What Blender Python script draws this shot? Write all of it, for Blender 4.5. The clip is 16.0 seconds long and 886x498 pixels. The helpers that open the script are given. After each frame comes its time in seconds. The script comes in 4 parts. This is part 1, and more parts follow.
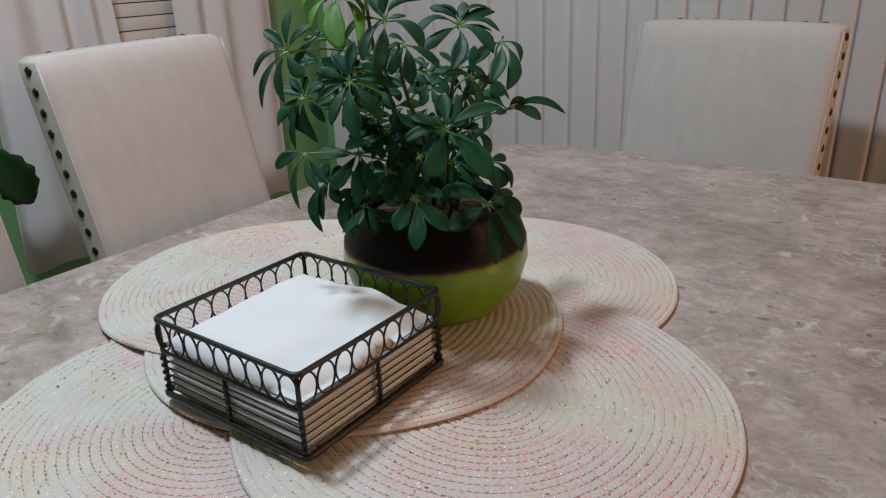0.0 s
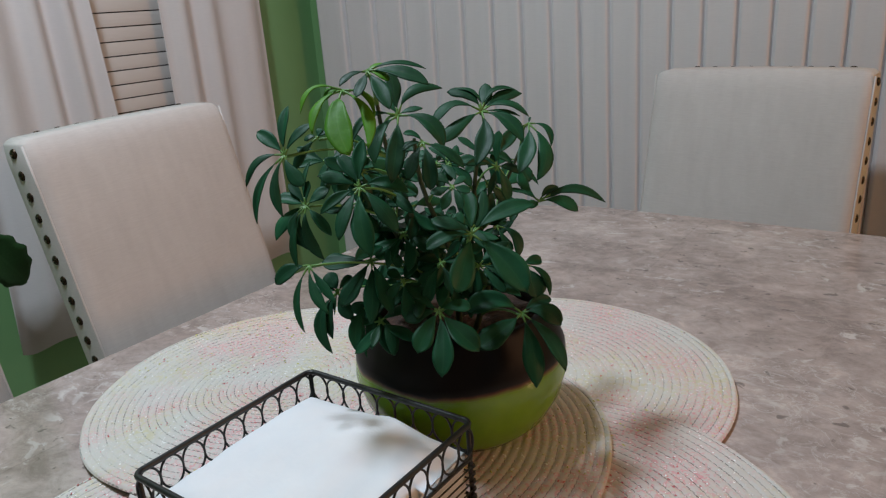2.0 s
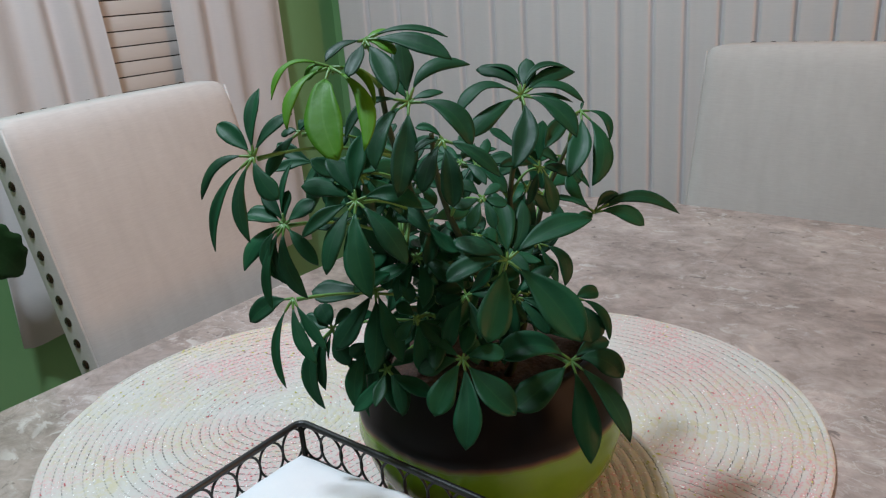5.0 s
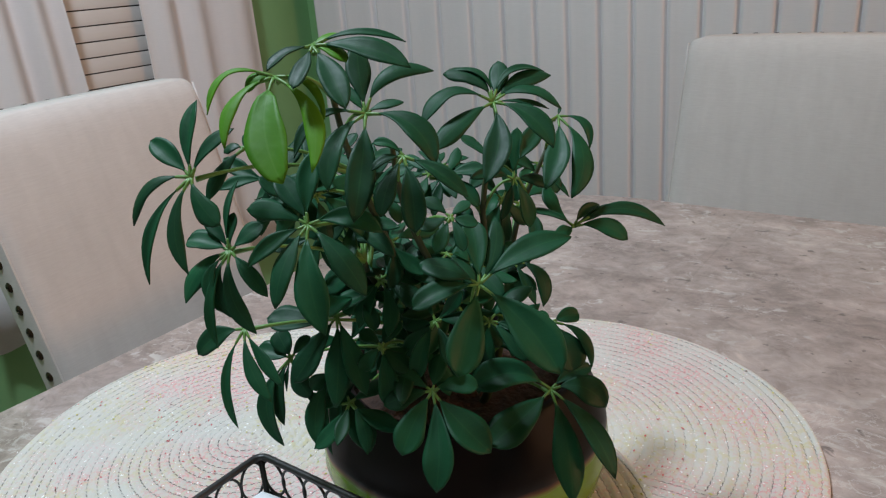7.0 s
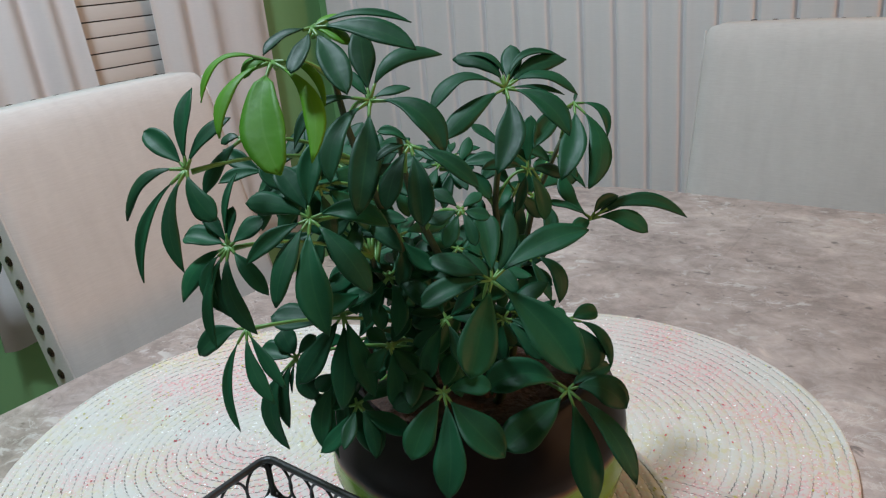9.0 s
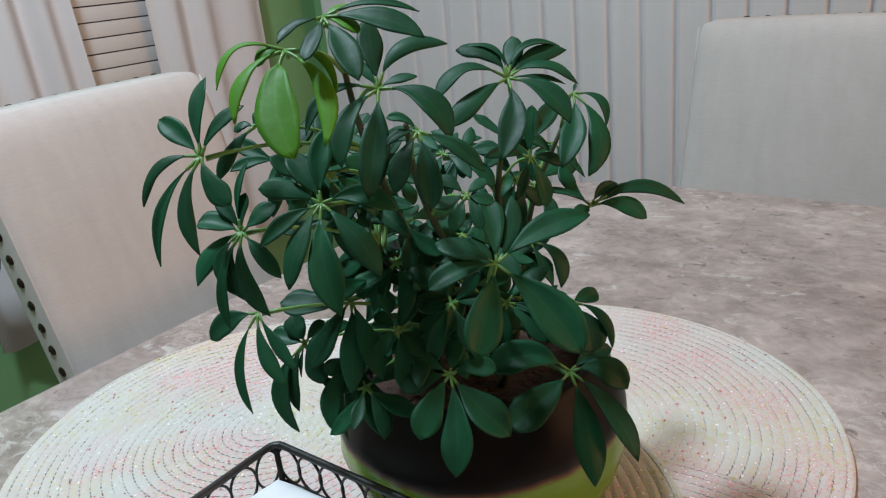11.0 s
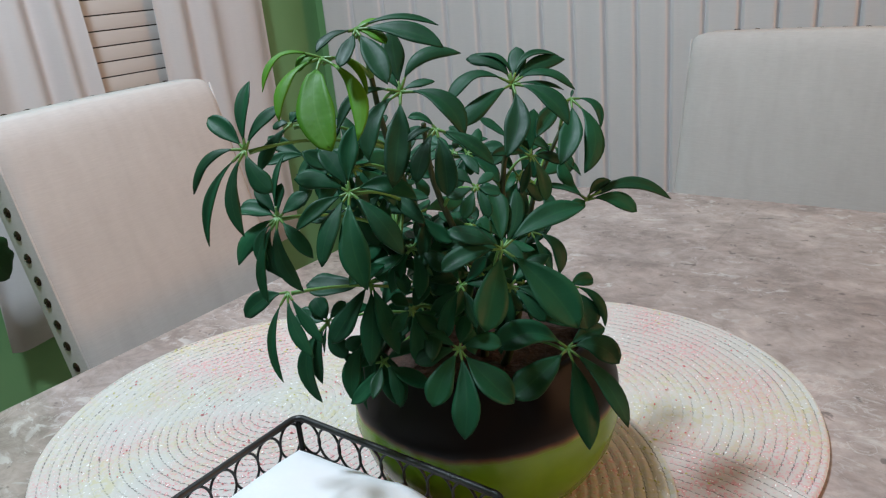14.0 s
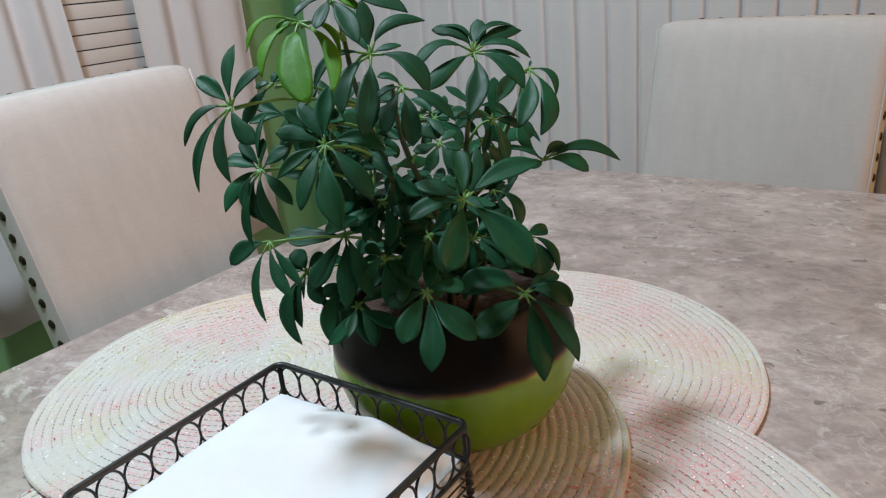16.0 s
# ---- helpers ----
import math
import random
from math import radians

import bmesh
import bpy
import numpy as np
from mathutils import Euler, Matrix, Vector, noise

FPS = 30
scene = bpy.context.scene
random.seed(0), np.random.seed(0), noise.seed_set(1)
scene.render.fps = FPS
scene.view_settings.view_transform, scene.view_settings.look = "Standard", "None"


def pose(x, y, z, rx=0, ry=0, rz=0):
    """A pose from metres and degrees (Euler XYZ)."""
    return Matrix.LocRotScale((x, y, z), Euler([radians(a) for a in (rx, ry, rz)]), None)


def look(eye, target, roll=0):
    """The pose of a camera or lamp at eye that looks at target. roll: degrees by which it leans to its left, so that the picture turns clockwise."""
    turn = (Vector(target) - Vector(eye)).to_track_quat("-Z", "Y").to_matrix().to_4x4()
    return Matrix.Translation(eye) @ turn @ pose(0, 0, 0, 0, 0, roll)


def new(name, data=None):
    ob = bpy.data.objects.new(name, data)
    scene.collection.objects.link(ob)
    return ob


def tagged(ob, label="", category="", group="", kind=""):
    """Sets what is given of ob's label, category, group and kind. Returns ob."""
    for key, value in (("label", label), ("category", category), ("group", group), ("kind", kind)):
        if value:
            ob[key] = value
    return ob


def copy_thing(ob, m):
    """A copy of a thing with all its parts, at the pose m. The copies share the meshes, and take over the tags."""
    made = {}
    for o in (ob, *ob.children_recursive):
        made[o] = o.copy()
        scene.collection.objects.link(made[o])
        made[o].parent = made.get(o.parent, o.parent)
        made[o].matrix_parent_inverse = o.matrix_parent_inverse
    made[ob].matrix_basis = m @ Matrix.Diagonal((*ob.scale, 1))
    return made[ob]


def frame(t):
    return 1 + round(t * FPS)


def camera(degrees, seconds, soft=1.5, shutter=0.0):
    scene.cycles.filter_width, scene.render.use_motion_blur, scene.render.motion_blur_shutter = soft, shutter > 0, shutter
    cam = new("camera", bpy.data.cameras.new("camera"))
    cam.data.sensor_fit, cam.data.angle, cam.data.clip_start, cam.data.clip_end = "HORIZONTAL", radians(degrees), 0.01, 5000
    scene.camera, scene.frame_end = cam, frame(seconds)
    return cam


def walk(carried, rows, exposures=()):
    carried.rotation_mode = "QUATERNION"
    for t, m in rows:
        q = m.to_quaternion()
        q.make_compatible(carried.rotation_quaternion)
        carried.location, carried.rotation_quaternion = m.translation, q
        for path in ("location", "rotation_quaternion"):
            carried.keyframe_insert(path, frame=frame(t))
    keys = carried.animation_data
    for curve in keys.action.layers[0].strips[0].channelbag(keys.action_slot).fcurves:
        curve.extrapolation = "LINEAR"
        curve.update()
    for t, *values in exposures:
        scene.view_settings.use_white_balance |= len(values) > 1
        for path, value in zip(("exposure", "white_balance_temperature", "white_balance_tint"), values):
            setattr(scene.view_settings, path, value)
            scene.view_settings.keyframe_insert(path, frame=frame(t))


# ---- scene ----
cam = camera(62.24, 16.0, 1.25)
PATH = [
    (0, (0.0527, 0.1776, 1.0716), (-1.0536, 1.6736, 0.3382), -1.98),
    (0.5, (0.0465, 0.1861, 1.0847), (-1.0291, 1.7314, 0.4097), -3.71),
    (1, (0.0273, 0.1937, 1.0768), (-1.0668, 1.7238, 0.3972), -2.31),
    (1.5, (-0.0057, 0.2106, 1.0803), (-1.1481, 1.703, 0.3965), -2.42),
    (2, (-0.0144, 0.2485, 1.0948), (-1.1517, 1.7674, 0.4626), -4.2),
    (2.5, (-0.0233, 0.2677, 1.0918), (-1.1862, 1.7676, 0.4609), -4.45),
    (3, (-0.0402, 0.2972, 1.0825), (-1.2314, 1.7561, 0.4094), -5.08),
    (3.5, (-0.0535, 0.3156, 1.0843), (-1.2722, 1.755, 0.4188), -4.92),
    (4, (-0.0629, 0.3344, 1.0804), (-1.2757, 1.7721, 0.4007), -4.51),
    (4.2, (-0.0692, 0.3387, 1.0795), (-1.2792, 1.7835, 0.41), -4.31),
    (6.3, (-0.0978, 0.3665, 1.0845), (-1.2275, 1.8571, 0.3762), -4.39),
    (6.5, (-0.0987, 0.3721, 1.0841), (-1.2264, 1.8666, 0.381), -4.25),
    (7, (-0.1027, 0.3814, 1.083), (-1.2449, 1.863, 0.3759), -4.72),
    (7.5, (-0.1043, 0.3924, 1.08), (-1.2319, 1.8808, 0.3635), -4.99),
    (8, (-0.1095, 0.3925, 1.0806), (-1.2819, 1.8475, 0.3676), -5.49),
    (8.5, (-0.1102, 0.3958, 1.0781), (-1.2779, 1.8488, 0.3537), -5.57),
    (9, (-0.1112, 0.3949, 1.0773), (-1.2812, 1.8482, 0.3569), -5.52),
    (9.2, (-0.11, 0.395, 1.0777), (-1.2789, 1.8538, 0.3666), -5.59),
    (11.3, (-0.1087, 0.3822, 1.0727), (-1.2627, 1.8456, 0.3472), -5.91),
    (11.5, (-0.1146, 0.3877, 1.0688), (-1.2595, 1.8463, 0.3196), -6.11),
    (12, (-0.1165, 0.3893, 1.0669), (-1.2558, 1.8477, 0.3085), -6.31),
    (12.5, (-0.1105, 0.3725, 1.0738), (-1.2648, 1.8338, 0.3442), -5.24),
    (13, (-0.0996, 0.3602, 1.0745), (-1.2448, 1.8302, 0.3479), -4.96),
    (13.5, (-0.0949, 0.3492, 1.0811), (-1.2544, 1.8245, 0.389), -5.16),
    (14, (-0.0901, 0.3455, 1.0789), (-1.2447, 1.8223, 0.3819), -5.41),
    (14.5, (-0.083, 0.3367, 1.0805), (-1.221, 1.8319, 0.3955), -5.18),
    (15, (-0.0717, 0.3258, 1.077), (-1.1871, 1.8351, 0.3855), -5.16),
    (15.5, (-0.0645, 0.3167, 1.0707), (-1.1722, 1.8214, 0.357), -5.08),
    (16, (-0.0587, 0.3122, 1.069), (-1.1676, 1.8165, 0.3566), -5.13),
]
walk(cam, [(t, look(eye, target, roll)) for t, eye, target, roll in PATH],
     [(0.0, 0.20, 6450, 7), (2.0, 0.20, 6350, 6), (3.0, 0.23, 6300, 5), (4.0, 0.43, 6300, 5), (7.0, 0.44, 6300, 5), (9.0, 0.56, 6200, 3), (12.0, 0.58, 6150, 3), (16.0, 0.60, 6250, 4)])

# ---- light ----
world = bpy.data.worlds.new("room_air")
scene.world = world
world.use_nodes = True
world.node_tree.nodes["Background"].inputs[0].default_value = (0.95, 0.98, 1.0, 1)
world.node_tree.nodes["Background"].inputs[1].default_value = 0.115


def lamp(name, eye, target, size, watts, colour, shape="DISK"):
    d = bpy.data.lights.new(name, "AREA")
    d.shape, d.size, d.energy, d.color = shape, size, watts, colour
    ob = new(name, d)
    ob.matrix_world = look(eye, target)
    return ob


LAMP_AT = (-0.82, 0.45)
lamp("ceiling_light_glow", (*LAMP_AT, 2.425), (*LAMP_AT, 0.0), 0.22, 20.2, (0.81, 0.92, 1.06))
# warm light from the east; the doorway and hall behind it are added, unseen
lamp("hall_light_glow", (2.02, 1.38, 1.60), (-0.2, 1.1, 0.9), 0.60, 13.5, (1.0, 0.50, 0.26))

TOP = 0.75
# ---- materials ----


def mat(name, rough=0.6, metal=0.0, base=(0.5, 0.5, 0.5)):
    m = bpy.data.materials.new(name)
    m.use_nodes = True
    nt = m.node_tree
    b = nt.nodes["Principled BSDF"]
    b.inputs["Roughness"].default_value = rough
    b.inputs["Metallic"].default_value = metal
    b.inputs["Base Color"].default_value = (*base, 1)
    return m, nt, b


def node(nt, kind, **sets):
    n = nt.nodes.new(kind)
    for k, v in sets.items():
        n.inputs[k].default_value = v
    return n


def coords(nt, scale=(1, 1, 1), kind="Object"):
    tc = nt.nodes.new("ShaderNodeTexCoord")
    mp = nt.nodes.new("ShaderNodeMapping")
    mp.inputs["Scale"].default_value = scale
    nt.links.new(tc.outputs[kind], mp.inputs[0])
    return mp.outputs[0]


def noise_tex(nt, vec, scale, detail=4.0, rough=0.55, distort=0.0):
    n = node(nt, "ShaderNodeTexNoise", Scale=scale, Detail=detail, Roughness=rough, Distortion=distort)
    nt.links.new(vec, n.inputs["Vector"])
    return n.outputs["Fac"]


def ramp(nt, fac, stops):
    r = nt.nodes.new("ShaderNodeValToRGB")
    while len(r.color_ramp.elements) < len(stops):
        r.color_ramp.elements.new(0.5)
    for e, (p, c) in zip(r.color_ramp.elements, stops):
        e.position, e.color = p, (*c, 1) if len(c) == 3 else c
    nt.links.new(fac, r.inputs[0])
    return r.outputs[0]


def grey(a):
    return (a, a, a)


def mix(nt, fac, a, b, blend="MIX"):
    m = nt.nodes.new("ShaderNodeMix")
    m.data_type, m.blend_type = "RGBA", blend
    for sock, v in ((m.inputs[0], fac), (m.inputs[6], a), (m.inputs[7], b)):
        if isinstance(v, bpy.types.NodeSocket):
            nt.links.new(v, sock)
        else:
            sock.default_value = v if isinstance(v, (int, float)) else (*v, 1)
    return m.outputs[2]


def bump(nt, b, height, strength=0.3, distance=0.002):
    n = node(nt, "ShaderNodeBump", Strength=strength, Distance=distance)
    nt.links.new(height, n.inputs["Height"])
    nt.links.new(n.outputs[0], b.inputs["Normal"])


def grainy(name, c1, c2, scale, rough, bump_scale=200.0, bump_amt=0.2, metal=0.0, dist=0.001):
    """A surface of two near colours in soft patches, with a fine grain."""
    m, nt, b = mat(name, rough, metal)
    v = coords(nt)
    f = noise_tex(nt, v, scale, 5.0)
    nt.links.new(ramp(nt, f, [(0.3, c1), (0.7, c2)]), b.inputs["Base Color"])
    bump(nt, b, noise_tex(nt, v, bump_scale, 3.0), bump_amt, dist)
    return m


def cloth(name, c1, c2, rough=0.9, threads=900.0):
    """Woven cloth: crossing threads, slubs and soft patches."""
    m, nt, b = mat(name, rough)
    v = coords(nt)
    w1 = nt.nodes.new("ShaderNodeTexWave")
    w1.bands_direction = "Z"
    w2 = nt.nodes.new("ShaderNodeTexWave")
    w2.bands_direction = "DIAGONAL"
    for w in (w1, w2):
        w.inputs["Scale"].default_value = threads / 2
        w.inputs["Distortion"].default_value = 1.5
        nt.links.new(v, w.inputs["Vector"])
    weave = mix(nt, 0.5, w1.outputs[0], w2.outputs[0])
    v2 = coords(nt, (1, 1, 12))
    slub = noise_tex(nt, v2, 60.0, 4.0)
    streak = noise_tex(nt, coords(nt, (45, 45, 2.5)), 1.0, 4.0)
    tone = mix(nt, 0.35, mix(nt, 0.5, noise_tex(nt, v, 4.0, 4.0), streak), slub)
    nt.links.new(ramp(nt, tone, [(0.35, c1), (0.65, c2)]), b.inputs["Base Color"])
    bump(nt, b, mix(nt, 0.7, weave, slub), 0.10, 0.0006)
    b.inputs["Sheen Weight"].default_value = 0.15
    return m


def marble():
    """Brown-grey polished stone, laid in large tiles: blotches, pale broken flakes, dark pits."""
    m, nt, b = mat("brown_grey_marble", 0.26)
    v = coords(nt)
    v2 = coords(nt, (1.0, 1.25, 1.0))
    big = noise_tex(nt, v, 5.0, 9.0, 0.68, 0.3)
    col = ramp(nt, big, [(0.30, (0.265, 0.205, 0.187)), (0.5, (0.385, 0.315, 0.293)), (0.70, (0.50, 0.425, 0.40))])
    blot = noise_tex(nt, v2, 13.0, 6.0, 0.6, 0.6)
    col = mix(nt, 0.40, col, ramp(nt, blot, [(0.36, (0.30, 0.28, 0.27)), (0.5, (0.5, 0.5, 0.5)), (0.64, (0.68, 0.67, 0.66))]), "OVERLAY")
    fine = noise_tex(nt, v2, 38.0, 8.0, 0.72, 0.5)
    col = mix(nt, 0.42, col, ramp(nt, fine, [(0.36, (0.24, 0.215, 0.20)), (0.5, (0.5, 0.5, 0.5)), (0.64, (0.76, 0.745, 0.73))]), "OVERLAY")
    tiles = node(nt, "ShaderNodeTexBrick", Scale=1.0)
    tiles.inputs["Color1"].default_value, tiles.inputs["Color2"].default_value = (0.43, 0.405, 0.39, 1), (0.58, 0.575, 0.57, 1)
    tiles.inputs["Mortar"].default_value = (0.48, 0.47, 0.46, 1)
    tiles.inputs["Mortar Size"].default_value, tiles.inputs["Brick Width"].default_value, tiles.inputs["Row Height"].default_value = 0.0012, 0.30, 0.30
    tiles.offset = 0.0
    v4 = coords(nt)
    nt.nodes[-1].inputs["Location"].default_value = (0.037, 0.10, 0)
    nt.links.new(v4, tiles.inputs["Vector"])
    col = mix(nt, 0.75, col, tiles.outputs[0], "OVERLAY")
    flake = ramp(nt, noise_tex(nt, v2, 42.0, 5.0, 0.62, 0.9), [(0.56, grey(0)), (0.64, grey(0.9))])
    where2 = ramp(nt, noise_tex(nt, v, 8.0, 3.0), [(0.47, grey(0.08)), (0.60, grey(1.0))])
    col = mix(nt, mix(nt, 1.0, flake, where2, "MULTIPLY"), col, (0.61, 0.545, 0.515))
    crack = ramp(nt, noise_tex(nt, v2, 30.0, 6.0, 0.62, 1.0), [(0.478, grey(0)), (0.50, grey(0.50)), (0.522, grey(0))])
    where3 = ramp(nt, noise_tex(nt, v2, 6.0, 3.0), [(0.50, grey(0.04)), (0.62, grey(1.0))])
    col = mix(nt, mix(nt, 1.0, crack, where3, "MULTIPLY"), col, (0.66, 0.60, 0.57))
    pit = ramp(nt, noise_tex(nt, v2, 60.0, 3.0, 0.5, 0.4), [(0.66, grey(0)), (0.71, grey(0.7))])
    col = mix(nt, pit, col, (0.12, 0.095, 0.085))
    nt.links.new(col, b.inputs["Base Color"])
    nt.links.new(ramp(nt, fine, [(0.3, grey(0.09)), (0.7, grey(0.19))]), b.inputs["Roughness"])
    b.inputs["Specular IOR Level"].default_value = 0.75
    bump(nt, b, fine, 0.03, 0.0005)
    return m


def straw():
    """Coiled pale straw with pink and yellow fibres, glints painted in as white specks, and dark stitches between the
    coils.
    """
    m, nt, b = mat("coiled_straw", 0.62)
    v = coords(nt)
    sep = nt.nodes.new("ShaderNodeSeparateXYZ")
    nt.links.new(v, sep.inputs[0])

    def math_n(op, a, c=None):
        n = nt.nodes.new("ShaderNodeMath")
        n.operation = op
        for k, val in ((0, a), (1, c)):
            if val is None:
                continue
            if isinstance(val, bpy.types.NodeSocket):
                nt.links.new(val, n.inputs[k])
            else:
                n.inputs[k].default_value = val
        return n.outputs[0]

    r = math_n("SQRT", math_n("ADD", math_n("MULTIPLY", sep.outputs[0], sep.outputs[0]), math_n("MULTIPLY", sep.outputs[1], sep.outputs[1])))
    a = math_n("ARCTAN2", sep.outputs[1], sep.outputs[0])
    turn = math_n("SUBTRACT", math_n("DIVIDE", r, COIL), math_n("DIVIDE", a, 2 * math.pi))
    in_coil = math_n("FRACT", turn)
    ring = math_n("SUBTRACT", turn, in_coil)
    along = math_n("MULTIPLY", a, r)
    com = nt.nodes.new("ShaderNodeCombineXYZ")
    for k, val in enumerate((math_n("MULTIPLY", along, 90.0), math_n("MULTIPLY", ring, 3.7), 0.0)):
        if isinstance(val, bpy.types.NodeSocket):
            nt.links.new(val, com.inputs[k])
    fibre = noise_tex(nt, com.outputs[0], 1.0, 3.0)
    patch = noise_tex(nt, v, 11.0, 3.0)
    col = ramp(nt, patch, [(0.3, (0.60, 0.575, 0.535)), (0.5, (0.63, 0.60, 0.565)), (0.7, (0.57, 0.575, 0.535))])
    col = mix(nt, ramp(nt, fibre, [(0.35, grey(0)), (0.75, grey(0.6))]), col, (0.70, 0.68, 0.64))
    pink_at = mix(nt, 1.0, ramp(nt, noise_tex(nt, v, 9.0, 2.0), [(0.42, grey(0.10)), (0.58, grey(1.0))]), ramp(nt, noise_tex(nt, v, 330.0, 2.0), [(0.51, grey(0.20)), (0.61, grey(0.95))]), "MULTIPLY")
    col = mix(nt, pink_at, col, (0.72, 0.33, 0.34))
    v3 = coords(nt, (1.0, 1.0, 1.0))
    nt.nodes[-1].inputs["Location"].default_value = (3.1, 1.7, 0)
    yel_at = mix(nt, 1.0, ramp(nt, noise_tex(nt, v3, 10.0, 2.0), [(0.45, grey(0.05)), (0.62, grey(0.9))]), ramp(nt, noise_tex(nt, v3, 230.0, 2.0), [(0.5, grey(0.15)), (0.62, grey(0.9))]), "MULTIPLY")
    col = mix(nt, yel_at, col, (0.62, 0.55, 0.33))
    spark = ramp(nt, noise_tex(nt, v, 330.0, 1.0), [(0.69, grey(0)), (0.71, grey(1))])
    col = mix(nt, spark, col, (0.9, 0.9, 0.88))
    edge = math_n("ABSOLUTE", math_n("SUBTRACT", in_coil, 0.5))
    groove = math_n("GREATER_THAN", edge, 0.432)
    dash = math_n("GREATER_THAN", math_n("FRACT", math_n("ADD", math_n("MULTIPLY", along, 190.0), math_n("MULTIPLY", ring, 0.37))), 0.38)
    broken = ramp(nt, mix(nt, 0.40, noise_tex(nt, v, 6.0, 2.0), noise_tex(nt, v, 70.0, 2.0)), [(0.42, grey(0.06)), (0.56, grey(0.85))])
    st = mix(nt, 1.0, math_n("MULTIPLY", groove, dash), broken, "MULTIPLY")
    col = mix(nt, st, col, (0.065, 0.055, 0.05))
    nt.links.new(col, b.inputs["Base Color"])
    bump(nt, b, mix(nt, 0.5, fibre, noise_tex(nt, v, 500.0, 2.0)), 0.35, 0.0008)
    return m


COIL = 0.0071
MARBLE = marble()
STRAW = straw()
GREEN = grainy("green_wall_paint", (0.20, 0.385, 0.165), (0.235, 0.425, 0.185), 2.5, 0.55, 160.0, 0.12)
WHITE = grainy("white_ceiling_paint", (0.76, 0.75, 0.73), (0.80, 0.79, 0.77), 3.0, 0.8, 120.0, 0.1)
CREAM = grainy("cream_wall_paint", (0.62, 0.60, 0.58), (0.68, 0.66, 0.64), 2.0, 0.7, 140.0, 0.1)
FLOOR = grainy("tan_floor_tile", (0.34, 0.27, 0.20), (0.42, 0.35, 0.27), 5.0, 0.4, 90.0, 0.1)
LINEN = cloth("beige_linen", (0.55, 0.495, 0.47), (0.655, 0.60, 0.57))
CURTAIN = cloth("white_curtain_cloth", (0.655, 0.62, 0.62), (0.72, 0.685, 0.685), 0.85, 1400.0)
SLAT = grainy("cream_blind_slat", (0.68, 0.615, 0.575), (0.73, 0.665, 0.625), 6.0, 0.5, 60.0, 0.1)
# dark colour that stands for the shade between the blind slats
GAP_SHADE = grainy("dark_gap_shade", (0.05, 0.04, 0.035), (0.07, 0.055, 0.045), 8.0, 0.8)
WOOD = grainy("dark_stained_wood", (0.07, 0.035, 0.02), (0.12, 0.06, 0.035), 14.0, 0.4, 80.0, 0.2)
OLIVE = grainy("olive_brown_wood", (0.13, 0.095, 0.025), (0.18, 0.13, 0.04), 9.0, 0.45)
BRONZE = grainy("aged_bronze_nail", (0.04, 0.028, 0.02), (0.08, 0.055, 0.035), 90.0, 0.35, 300.0, 0.2, 0.85)
IRON = grainy("black_painted_wire", (0.010, 0.010, 0.011), (0.02, 0.02, 0.021), 60.0, 0.42, 500.0, 0.3)
PAPER = grainy("white_paper_napkin", (0.80, 0.80, 0.83), (0.85, 0.85, 0.87), 30.0, 0.92, 350.0, 0.25)
NUBS = [grainy("pink_yarn", (0.62, 0.11, 0.13), (0.78, 0.24, 0.25), 90.0, 0.8), grainy("yellow_yarn", (0.62, 0.60, 0.14), (0.76, 0.72, 0.24), 90.0, 0.8), grainy("white_glossy_yarn", (0.88, 0.88, 0.86), (0.93, 0.93, 0.91), 90.0, 0.35), grainy("dark_yarn", (0.20, 0.13, 0.11), (0.32, 0.17, 0.15), 90.0, 0.8)]


def finish(bm, name, material, parent=None, smooth=True, label=""):
    me = bpy.data.meshes.new(name)
    bm.normal_update()
    bm.to_mesh(me)
    bm.free()
    if material:
        me.materials.append(material)
    if smooth:
        for p in me.polygons:
            p.use_smooth = True
    ob = new(name, me)
    if parent:
        ob.parent = parent
    if label:
        ob["label"] = label
    return ob


def part(name, bm, material, parent, label="", smooth=False):
    return finish(bm, name, material, parent, smooth, label)


def box(bm, x0, x1, y0, y1, z0, z1, bevel=0.0, seg=2):
    geo = bmesh.ops.create_cube(bm, size=1.0, matrix=Matrix.LocRotScale(((x0 + x1) / 2, (y0 + y1) / 2, (z0 + z1) / 2), None, (x1 - x0, y1 - y0, z1 - z0)))
    if bevel:
        vs = set(geo["verts"])
        es = [e for e in bm.edges if e.verts[0] in vs and e.verts[1] in vs]
        bmesh.ops.bevel(bm, geom=es, offset=bevel, segments=seg, affect="EDGES", profile=0.5)
    return geo


def boxm(x0, x1, y0, y1, z0, z1, bevel=0.0, seg=2):
    bm = bmesh.new()
    box(bm, x0, x1, y0, y1, z0, z1, bevel, seg)
    return bm


